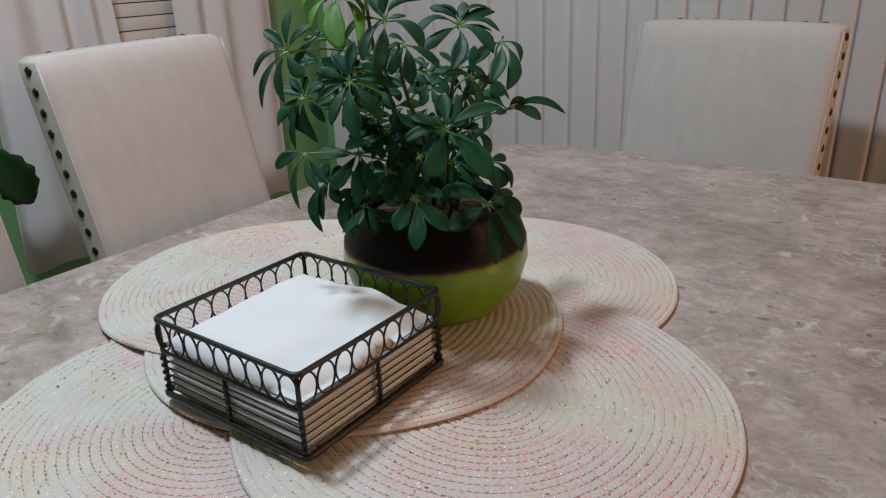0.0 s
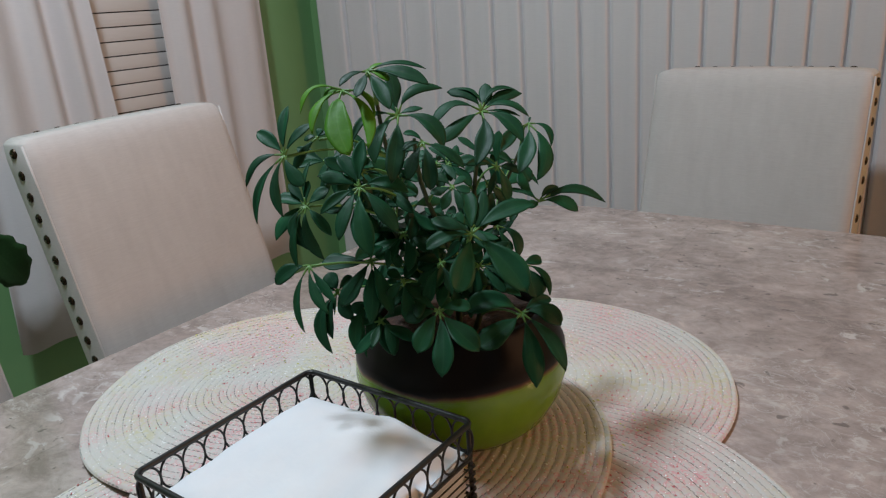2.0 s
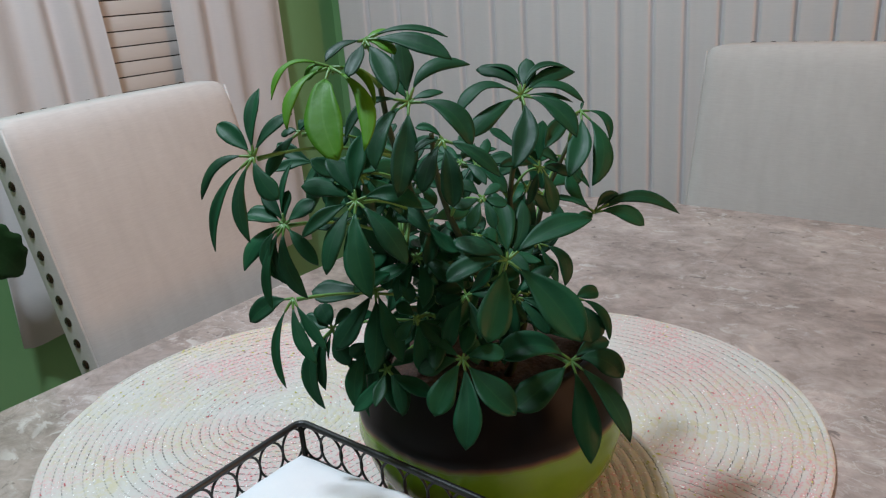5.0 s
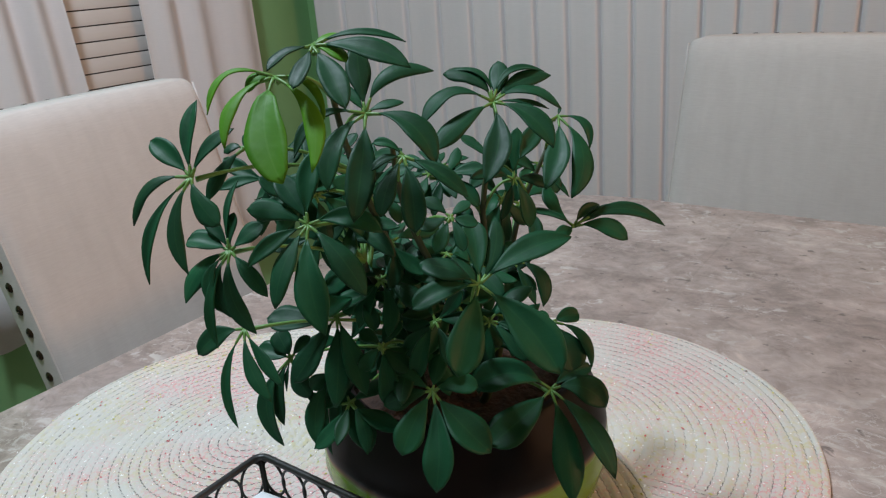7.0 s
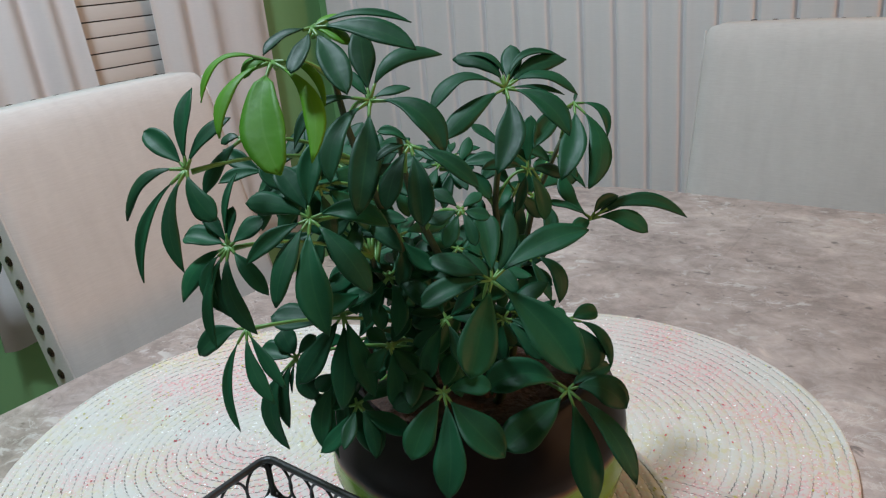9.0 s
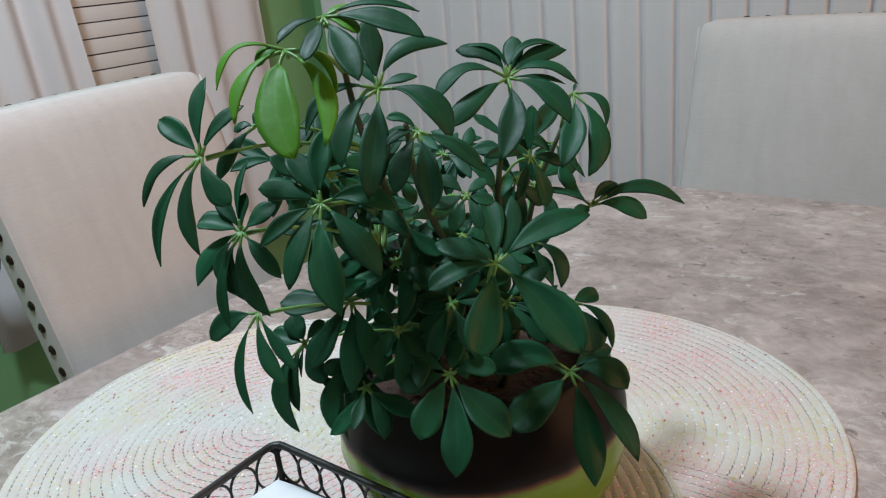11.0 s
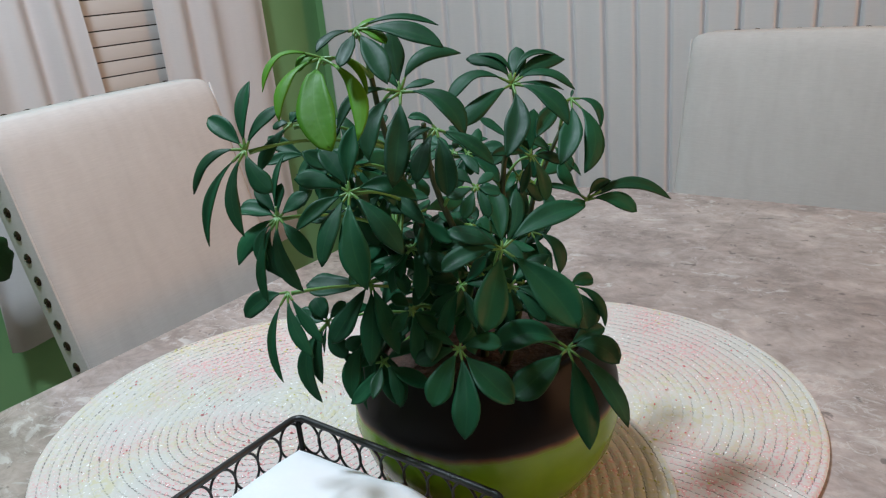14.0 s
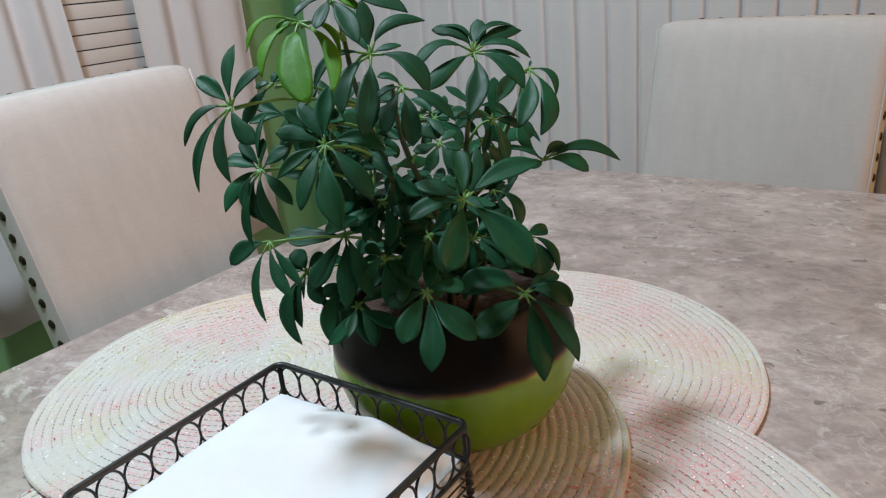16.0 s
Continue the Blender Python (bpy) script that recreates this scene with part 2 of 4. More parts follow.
def tube(bm, pts, radius, sides=8, closed=False):
    """A round wire along the points; radius is one number or one for each point."""
    pts = [Vector(p) for p in pts]
    n = len(pts)
    rings = []
    up = None
    for i, p in enumerate(pts):
        a = pts[(i - 1) % n] if closed or i else p
        c = pts[(i + 1) % n] if closed or i < n - 1 else p
        d = (c - a).normalized()
        if up is None:
            up = d.orthogonal().normalized()
        up = (up - d * up.dot(d))
        up = up.normalized() if up.length > 1e-6 else d.orthogonal().normalized()
        side = d.cross(up)
        r = radius[i] if isinstance(radius, (list, tuple)) else radius
        rings.append([bm.verts.new(p + (up * math.cos(2 * math.pi * k / sides) + side * math.sin(2 * math.pi * k / sides)) * r) for k in range(sides)])
    for i in range(n if closed else n - 1):
        a, c = rings[i], rings[(i + 1) % n]
        for k in range(sides):
            bm.faces.new((a[k], a[(k + 1) % sides], c[(k + 1) % sides], c[k]))
    if not closed:
        bm.faces.new(rings[0][::-1])
        bm.faces.new(rings[-1])
    return bm


def lathe(bm, profile, seg=64):
    """Turns (radius, height) pairs about the z axis."""
    rings = []
    for r, z in profile:
        if r < 1e-6:
            rings.append([bm.verts.new((0, 0, z))])
        else:
            rings.append([bm.verts.new((r * math.cos(2 * math.pi * k / seg), r * math.sin(2 * math.pi * k / seg), z)) for k in range(seg)])
    for a, c in zip(rings, rings[1:]):
        for k in range(seg):
            j = (k + 1) % seg
            if len(a) == 1 and len(c) > 1:
                bm.faces.new((a[0], c[k], c[j]))
            elif len(c) == 1 and len(a) > 1:
                bm.faces.new((a[k], c[0], a[j]))
            elif len(a) > 1:
                bm.faces.new((a[k], a[j], c[j], c[k]))
    return bm


def thing(name, label, category, group=""):
    return tagged(new(name), label, category, group)


# ---- room ----
XW, YW, H = -1.745, 1.965, 2.45
XE, YS = 2.0, -1.9
tagged(finish(boxm(XW - 0.2, XE + 1.4, YS - 0.2, YW + 0.2, -0.12, 0.0), "floor", FLOOR, smooth=False), "tan tiled floor under the dining table", "floor", kind="structure")
tagged(finish(boxm(XW - 0.2, XE + 1.4, YS - 0.2, YW + 0.2, H, H + 0.12), "ceiling", WHITE, smooth=False), "flat white painted ceiling", "ceiling", kind="structure")
WY0, WY1, WZ0, WZ1 = 1.02, 1.58, 0.72, 2.05
bm = bmesh.new()
box(bm, XW - 0.16, XW, YS, WY0, 0, H)
box(bm, XW - 0.16, XW, WY1, YW + 0.16, 0, H)
box(bm, XW - 0.16, XW, WY0, WY1, 0, WZ0)
box(bm, XW - 0.16, XW, WY0, WY1, WZ1, H)
tagged(finish(bm, "wall_west", GREEN, smooth=False), "bright green painted wall with a curtained window", "wall", kind="structure")
tagged(finish(boxm(XW, XE + 0.16, YW, YW + 0.16, 0, H), "wall_north", GREEN, smooth=False), "bright green painted wall behind long curtains", "wall", kind="structure")
# opening added in this unseen wall to let the warm light in
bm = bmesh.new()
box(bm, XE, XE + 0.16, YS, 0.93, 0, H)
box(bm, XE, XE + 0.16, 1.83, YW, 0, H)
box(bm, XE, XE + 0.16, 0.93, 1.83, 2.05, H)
tagged(finish(bm, "wall_east", CREAM, smooth=False), "plain cream painted wall with an added, unseen doorway", "wall", kind="structure")
# unseen hall, added to close the space behind that opening
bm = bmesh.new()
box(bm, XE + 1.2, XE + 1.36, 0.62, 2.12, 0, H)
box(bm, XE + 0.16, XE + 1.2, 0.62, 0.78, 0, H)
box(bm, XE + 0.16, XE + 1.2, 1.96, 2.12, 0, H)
tagged(finish(bm, "wall_hall", CREAM, smooth=False), "plain cream wall closing the added, unseen hall past the doorway", "wall", kind="structure")
tagged(finish(boxm(XW, XE + 0.16, YS - 0.16, YS, 0, H), "wall_south", CREAM, smooth=False), "plain cream painted wall", "wall", kind="structure")


# ---- table ----
TX0, TX1, TY0, TY1, TR = -0.775, 0.95, -0.10, 1.38, 0.28


def rounded(x0, x1, y0, y1, r, n=14):
    out = []
    for cx, cy, a0 in ((x1 - r, y1 - r, 0), (x0 + r, y1 - r, 90), (x0 + r, y0 + r, 180), (x1 - r, y0 + r, 270)):
        for k in range(n + 1):
            a = radians(a0 + 90 * k / n)
            out.append((cx + r * math.cos(a), cy + r * math.sin(a)))
    return out


def slab(outline_at, layers):
    """A plate with a shaped rim: (inset, height) pairs from the bottom to the top."""
    bm = bmesh.new()
    rings = []
    for inset, z in layers:
        rings.append([bm.verts.new((x, y, z)) for x, y in outline_at(inset)])
    n = len(rings[0])
    for a, c in zip(rings, rings[1:]):
        for k in range(n):
            bm.faces.new((a[k], a[(k + 1) % n], c[(k + 1) % n], c[k]))
    bm.faces.new(rings[0][::-1])
    bm.faces.new(rings[-1])
    return bm


table = thing("dining_table", "large dining table with a polished brown-grey marble top", "table")
rim = [(0.02, TOP - 0.05), (0.006, TOP - 0.046), (0.0, TOP - 0.036), (0.0, TOP - 0.012), (0.003, TOP - 0.004), (0.010, TOP)]
part("tabletop", slab(lambda i: rounded(TX0 + i, TX1 - i, TY0 + i, TY1 - i, TR - i), rim), MARBLE, table, "polished brown-grey marble top with a rounded rim")
part("apron", boxm(TX0 + 0.2, TX1 - 0.2, TY0 + 0.2, TY1 - 0.2, TOP - 0.14, TOP - 0.051, 0.004), WOOD, table, "dark wooden apron")
for px in (TX0 + 0.27, TX1 - 0.27):
    for py in (TY0 + 0.27, TY1 - 0.27):
        bm = bmesh.new()
        lathe(bm, [(0, 0), (0.035, 0), (0.04, 0.03), (0.032, 0.08), (0.045, 0.4), (0.05, 0.55), (0.04, 0.57), (0.05, 0.60), (0.05, TOP - 0.13), (0, TOP - 0.13)], 20)
        part("leg", bm, WOOD, table, smooth=True).location = (px, py, 0)


# ---- placemats ----
MATS = [(-0.334, 0.788), (-0.364, 0.460), (-0.215, 0.585), (-0.382, 0.627), (-0.521, 0.666)]
MR, THICK = 0.19, 0.0055


def smooth_step(a, b, x):
    t = min(1, max(0, (x - a) / (b - a)))
    return t * t * (3 - 2 * t)


def mat_height(x, y, below):
    h = 0.0
    for bx, by in below:
        d = math.hypot(x - bx, y - by)
        h = max(h, THICK * smooth_step(MR + 0.075, MR - 0.055, d))
    return h


def mat_base(k, x, y):
    """Height over the table of the underside of the k-th mat of the pile."""
    if k < 2:
        return 0.0
    h = mat_height(x, y, MATS[:2])
    for j in range(2, k):
        h += mat_height(x, y, [MATS[j]])
    return h


def placemat(k):
    cx, cy = MATS[k]
    turns = round(MR / COIL)
    seg, sub = 180, 5
    verts, faces = [], []
    rows = turns * sub
    for i in range(-sub, rows + sub + 1):
        for s in range(seg + 1):
            a = -math.pi + 2 * math.pi * s / seg
            raw = (i / sub + a / (2 * math.pi)) * COIL
            r = min(MR, max(0.0003, raw))
            ph = (raw / COIL - a / (2 * math.pi)) % 1.0
            x, y = r * math.cos(a), r * math.sin(a)
            up = THICK * (0.86 + 0.14 * math.sqrt(max(0, 1 - (2 * ph - 1) ** 2)))
            up *= 0.94 + 0.06 * math.sin(r * a * 900 + i)
            if raw >= MR:
                up = THICK * 0.45
            verts.append((x, y, 0.0008 + up + mat_base(k, cx + x, cy + y)))
    n_rows, w = rows + 2 * sub, seg + 1
    for i in range(n_rows):
        for s in range(seg):
            faces.append((i * w + s, i * w + s + 1, (i + 1) * w + s + 1, (i + 1) * w + s))
    base = len(verts)
    for s in range(w):
        a = -math.pi + 2 * math.pi * s / seg
        x, y = (MR - 0.002) * math.cos(a), (MR - 0.002) * math.sin(a)
        verts.append((x, y, 0.0006 + mat_base(k, cx + x, cy + y)))
    o = n_rows * w
    for s in range(seg):
        faces.append((o + s, o + s + 1, base + s + 1, base + s))
    ob = thing("placemat", "round coiled straw placemat flecked with pink and yellow", "placemat", "overlapping placemats on the table")
    ob.location = (cx, cy, TOP)
    split = (n_rows - 2 * sub) * seg
    for name, some in (("coiled_sheet", faces[:split]), ("edge_coil", faces[split:])):
        used = sorted({i for f in some for i in f})
        index = {i: n for n, i in enumerate(used)}
        me = bpy.data.meshes.new(name)
        me.from_pydata([verts[i] for i in used], [], [tuple(index[i] for i in reversed(f)) for f in some])
        me.materials.append(STRAW)
        for p in me.polygons:
            p.use_smooth = True
        me.update()
        new(name, me).parent = ob
    # nubs of pink, yellow, white and dark yarn caught in the coils
    fv, ff, fm = [], [], []
    dice = random.Random(40 + k)
    for i in range(1500):
        r, a = MR * math.sqrt(dice.random()), dice.uniform(0, 2 * math.pi)
        x, y = r * math.cos(a), r * math.sin(a)
        red = noise.noise(Vector((x * 13 + k * 3.1, y * 13, 1.5)))
        yel = noise.noise(Vector((x * 11, y * 11 + k * 2.3, 6.5)))
        roll = dice.random()
        kind = 2 if roll < 0.32 else 3 if roll < 0.36 else 0 if red > 0.10 and roll < 0.85 else 1 if yel > 0.08 and roll < 0.80 else -1
        if kind < 0 or (kind < 2 and dice.random() < 0.25):
            continue
        z = 0.0006 + THICK + mat_base(k, cx + x, cy + y)
        g = dice.uniform(0.00045, 0.0010) * (1.1 if kind < 2 else 0.85)
        t = a + math.pi / 2 + dice.uniform(-0.7, 0.7)
        ux, uy = math.cos(t) * g * dice.uniform(1.0, 2.0), math.sin(t) * g * 1.5
        wx, wy = -math.sin(t) * g * 0.7, math.cos(t) * g * 0.7
        o = len(fv)
        fv += [(x + ux, y + uy, z), (x + wx, y + wy, z), (x - ux, y - uy, z), (x - wx, y - wy, z), (x, y, z + g * 0.9)]
        ff += [(o, o + 1, o + 4), (o + 1, o + 2, o + 4), (o + 2, o + 3, o + 4), (o + 3, o, o + 4)]
        fm += [kind] * 4
    me = bpy.data.meshes.new("yarn_speckle")
    me.from_pydata(fv, [], ff)
    for m in NUBS:
        me.materials.append(m)
    me.polygons.foreach_set("material_index", fm)
    me.update()
    nubs = new("yarn_speckle", me)
    nubs.parent = ob
    tagged(nubs, "pink, yellow and white yarn nubs", kind="stuff")
    return ob


for k in range(5):
    placemat(k)
MTOP = TOP + 0.0008 + 2.9 * THICK


# ---- potted umbrella plant ----
POT = (-0.331, 0.685)


def glaze():
    """Lime-green glaze that runs into a brown-black band round the shoulder."""
    m, nt, b = mat("lime_and_black_glaze", 0.26)
    v = coords(nt)
    sep = nt.nodes.new("ShaderNodeSeparateXYZ")
    nt.links.new(v, sep.inputs[0])
    wob = noise_tex(nt, v, 16.0, 4.0)
    add = nt.nodes.new("ShaderNodeMath")
    add.operation = "MULTIPLY_ADD"
    nt.links.new(wob, add.inputs[0])
    add.inputs[1].default_value = 0.012
    nt.links.new(sep.outputs[2], add.inputs[2])
    mr = nt.nodes.new("ShaderNodeMapRange")
    nt.links.new(add.outputs[0], mr.inputs[0])
    mr.inputs[1].default_value, mr.inputs[2].default_value = 0.0, 0.12
    fac = mr.outputs[0]
    green = ramp(nt, noise_tex(nt, v, 25.0, 5.0), [(0.3, (0.13, 0.26, 0.008)), (0.7, (0.20, 0.35, 0.013))])
    col = mix(nt, ramp(nt, fac, [(0.572, grey(0)), (0.595, grey(1))]), green, (0.15, 0.065, 0.025))
    col = mix(nt, ramp(nt, fac, [(0.590, grey(0)), (0.612, grey(1))]), col, (0.007, 0.005, 0.005))
    nt.links.new(col, b.inputs["Base Color"])
    nt.links.new(ramp(nt, fac, [(0.56, grey(0.24)), (0.65, grey(0.48))]), b.inputs["Roughness"])
    nt.links.new(ramp(nt, fac, [(0.56, grey(0.5)), (0.65, grey(0.16))]), b.inputs["Specular IOR Level"])
    bump(nt, b, noise_tex(nt, v, 60.0, 3.0), 0.06, 0.001)
    return m


def leaf_material(name, dark, light, vein):
    """Waxy leaf, varied leaf by leaf, with a pale midrib and faint side veins."""
    m, nt, b = mat(name, 0.5)
    v = coords(nt)
    info = nt.nodes.new("ShaderNodeObjectInfo")
    uv = coords(nt, (1, 1, 1), "UV")
    sep = nt.nodes.new("ShaderNodeSeparateXYZ")
    nt.links.new(uv, sep.inputs[0])
    f = mix(nt, 0.55, info.outputs["Random"], noise_tex(nt, v, 45.0, 4.0))
    col = ramp(nt, f, [(0.2, dark), (0.8, light)])
    ab = nt.nodes.new("ShaderNodeMath")
    ab.operation = "ABSOLUTE"
    nt.links.new(sep.outputs[1], ab.inputs[0])
    slant = nt.nodes.new("ShaderNodeMath")
    slant.operation = "MULTIPLY_ADD"
    nt.links.new(ab.outputs[0], slant.inputs[0])
    slant.inputs[1].default_value = -0.10
    nt.links.new(sep.outputs[0], slant.inputs[2])
    side = nt.nodes.new("ShaderNodeMath")
    side.operation = "PINGPONG"
    nt.links.new(slant.outputs[0], side.inputs[0])
    side.inputs[1].default_value = 0.05
    col = mix(nt, ramp(nt, side.outputs[0], [(0.0, grey(0.05)), (0.012, grey(0))]), col, vein)
    col = mix(nt, ramp(nt, ab.outputs[0], [(0.02, grey(0.16)), (0.08, grey(0))]), col, vein)
    nt.links.new(col, b.inputs["Base Color"])
    nt.links.new(ramp(nt, noise_tex(nt, v, 90.0, 3.0), [(0.3, grey(0.46)), (0.7, grey(0.60))]), b.inputs["Roughness"])
    bump(nt, b, noise_tex(nt, v, 120.0, 2.0), 0.15, 0.002)
    b.inputs["Specular IOR Level"].default_value = 0.26
    return m


GLAZE = glaze()
LEAF = leaf_material("dark_waxy_leaf", (0.004, 0.037, 0.015), (0.011, 0.090, 0.036), (0.04, 0.15, 0.05))
YOUNG = leaf_material("young_yellow_green_leaf", (0.045, 0.165, 0.006), (0.095, 0.27, 0.012), (0.15, 0.32, 0.07))
STALK = grainy("green_stalk", (0.085, 0.20, 0.040), (0.155, 0.32, 0.075), 40.0, 0.45, 300.0, 0.2)
BARK = grainy("brown_green_stem", (0.022, 0.040, 0.014), (0.045, 0.065, 0.022), 60.0, 0.7, 300.0, 0.4)
SOIL = grainy("dark_potting_soil", (0.026, 0.013, 0.009), (0.075, 0.036, 0.023), 70.0, 0.95, 220.0, 0.9, 0.0, 0.004)


def leaflet_mesh(name, droop, cup, material, wide=0.36, wavy=0.0):
    """A leaflet of length 1 along +x, its face to +z: narrow foot, widest past the middle, blunt tip."""
    bm = bmesh.new()
    n, half = 28, 3
    rows = []
    x = z = 0.0
    ang = 0.12
    for i in range(n + 1):
        t = i / n
        w = wide * 0.5 * (math.sin(math.pi * t ** 1.22) ** 0.78) if 0 < t < 1 else 0.004
        w = max(w * (1 + wavy * math.sin(34 * t)), 0.012 if t < 0.5 else 0.004)
        row = []
        for j in range(-half, half + 1):
            s = j / half
            lift = cup * w * abs(s) ** 1.6 + 0.006 * math.sin(9 * t + 2 * s)
            up = Vector((math.sin(ang), 0, math.cos(ang)))
            row.append(bm.verts.new(Vector((x, s * w, z)) + up * lift))
        rows.append(row)
        ang_step = droop * (0.5 + 1.1 * t) / n
        x += math.cos(ang) / n
        z -= math.sin(ang) / n - (0.24 / n if i < 5 else 0)
        ang += ang_step
    for a, c in zip(rows, rows[1:]):
        for j in range(2 * half):
            bm.faces.new((a[j], a[j + 1], c[j + 1], c[j]))
    bmesh.ops.recalc_face_normals(bm, faces=bm.faces)
    bmesh.ops.solidify(bm, geom=bm.faces[:], thickness=0.012)
    layer = bm.loops.layers.uv.new("leaf")
    for fc in bm.faces:
        for lp in fc.loops:
            lp[layer].uv = (lp.vert.co.x, lp.vert.co.y / (0.5 * wide))
    me = bpy.data.meshes.new(name)
    bm.to_mesh(me)
    bm.free()
    me.materials.append(material)
    for p in me.polygons:
        p.use_smooth = True
    return me


plant = thing("potted_plant", "bushy umbrella plant in a squat lime-green and black pot", "plant")
plant.location = (*POT, MTOP)
bm = bmesh.new()
lathe(bm, [(0, 0), (0.050, 0), (0.058, 0.003), (0.070, 0.014), (0.080, 0.032), (0.0855, 0.052), (0.084, 0.070), (0.078, 0.086), (0.0715, 0.096), (0.070, 0.101), (0.067, 0.103), (0.064, 0.100), (0.064, 0.086), (0.0, 0.086)], 96)
pot = part("pot", bm, GLAZE, plant, "squat lime-green pot with a black glazed shoulder", smooth=True)
bm = bmesh.new()
rings = [(0, 0.094)] + [(0.064 * k / 8, 0.094 - 0.006 * (k / 8) ** 2) for k in range(1, 9)]
lathe(bm, rings, 40)
for vt in bm.verts:
    vt.co.z += 0.004 * noise.noise(vt.co * 60)
part("soil", bm, SOIL, plant, "dark crumbly soil", smooth=True)

rng = random.Random(7)
BASE = Vector((*POT, MTOP))


def bent(a, c, sag, n=8):
    """Points of a curve from a to c that leaves a upwards."""
    a, c = Vector(a), Vector(c)
    mid = (a + c) / 2 + Vector((0, 0, sag))
    return [(1 - t) ** 2 * a + 2 * t * (1 - t) * mid + t * t * c for t in (k / n for k in range(n + 1))]


STEMS = []
for tx, ty, tz, ox, oy in ((-0.312, 0.590, 1.040, -0.012, -0.020), (-0.303, 0.612, 1.015, 0.010, -0.012), (-0.300, 0.690, 1.008, 0.014, 0.012), (-0.335, 0.620, 0.955, -0.026, -0.004), (-0.300, 0.740, 0.985, -0.002, 0.028), (-0.285, 0.640, 0.940, 0.024, -0.014)):
    foot = BASE + Vector((ox, oy, 0.088))
    tip = Vector((tx, ty, tz))
    pts = [foot.lerp(tip, k / 10) + Vector((0.010 * math.sin(k * 0.5 + tx * 40), 0.008 * math.sin(k * 0.4 + ty * 30), 0)) * (k / 10) * (1 - k / 10) * 3 for k in range(11)]
    STEMS.append(pts)
    bm = bmesh.new()
    tube(bm, [p - BASE for p in pts], [0.0027 - 0.0015 * k / 10 for k in range(11)], 8)
    part("stem", bm, BARK, plant, smooth=True)


SIDE_R = Vector((0.7965, 0.5981, -0.0894))
SIDE_U = Vector((-0.1482, 0.3363, 0.9300))
SIDE_N = SIDE_R.cross(SIDE_U).normalized()


def fan_axis(turn, lift):
    n = SIDE_N.copy()
    n.rotate(Euler((0, 0, radians(turn))))
    flat = Vector((n.x, n.y, 0)).normalized()
    el = math.asin(n.z) + radians(lift)
    return flat * math.cos(el) + Vector((0, 0, math.sin(el)))


def leaf_stalk(c, n):
    """The long stalk of a fan, from the nearest stem lower down."""
    cand = [p for st in STEMS for p in st[2:] if p.z < c.z - 0.010] or [st[1] for st in STEMS]
    root = min(cand, key=lambda p: (p - c).length + 0.4 * abs(p.z - c.z + 0.03))
    bm = bmesh.new()
    tube(bm, [p - BASE for p in bent(root, c - n * 0.003, 0.010)], [0.0014, 0.0011, 0.0010, 0.0009, 0.0008, 0.0008, 0.0008, 0.0009, 0.0012], 6)
    part("stalk", bm, STALK, plant, smooth=True)


def add_leaf(c, tip, n, material, bm, width, bow, share=0.13):
    """One leaflet from near the fan's middle c to its tip: narrow foot, widest past the middle, bent sideways by bow."""
    way = tip - c
    size = way.length
    d = way.normalized()
    view = SIDE_N
    across = view.cross(d).normalized()
    face = n * 0.50 + Vector((0, 0, 0.45)) + view * 0.40
    face = (face - d * face.dot(d)).normalized()
    face.rotate(Matrix.Rotation(rng.uniform(-0.30, 0.30), 3, d))
    arch = (0.07 + 0.05 * rng.random()) * size
    ctrl = (c + tip) / 2 + across * (2 * bow * size) + view * arch * 0.8 + Vector((0, 0, 0.25 * arch))
    side = d.cross(face).normalized()
    shown = max(0.62, (side - view * side.dot(view)).length)
    half = 0.5 * width / shown
    cup = rng.uniform(0.10, 0.42) * rng.choice((1, 1, -0.5))
    ripple = rng.uniform(0, 6)
    aspect = width / size
    blunt = 0.52 if aspect > 0.5 else 0.62 if aspect > 0.30 else 0.80
    lean = 1.50 if aspect > 0.30 else 1.22
    if material is YOUNG and aspect > 0.30:
        blunt, lean = 0.45, 1.12

    def at(t):
        return (1 - t) ** 2 * c + 2 * t * (1 - t) * ctrl + t * t * tip

    tube(bm, [at(share * k / 2) - BASE for k in range(3)] + [at(share * 1.25) - BASE], [0.0010, 0.0008, 0.0007, 0.0006], 5)
    rows_n, arm = 12, 3
    leaf = bmesh.new()
    layer = leaf.loops.layers.uv.new("leaf")
    place = {}
    rows = []
    for i in range(rows_n + 1):
        u = i / rows_n
        t = share + (1 - share) * u
        p = at(t)
        go = (2 * (1 - t) * (ctrl - c) + 2 * t * (tip - ctrl)).normalized()
        top = (face - go * face.dot(go)).normalized()
        out = top.cross(go)
        w = half * max(0.02, math.sin(math.pi * min(1.0, u ** lean)) ** blunt if 0 < u < 1 else 0.03)
        w *= 1 + 0.05 * math.sin(9 * u + ripple)
        row = []
        for j in range(-arm, arm + 1):
            s = j / arm
            lift = cup * w * abs(s) ** 1.4 + 0.05 * half * math.sin(11 * u + 2.2 * s + ripple) * abs(s)
            vt = leaf.verts.new(p + out * (s * w) + top * lift - BASE)
            place[vt] = (u, s)
            row.append(vt)
        rows.append(row)
    for a, b in zip(rows, rows[1:]):
        for j in range(2 * arm):
            fc = leaf.faces.new((a[j], a[j + 1], b[j + 1], b[j]))
            for lp in fc.loops:
                lp[layer].uv = place[lp.vert]
    leaf.normal_update()
    bmesh.ops.solidify(leaf, geom=leaf.faces[:], thickness=0.0005)
    part("leaf", leaf, material, plant, smooth=True)


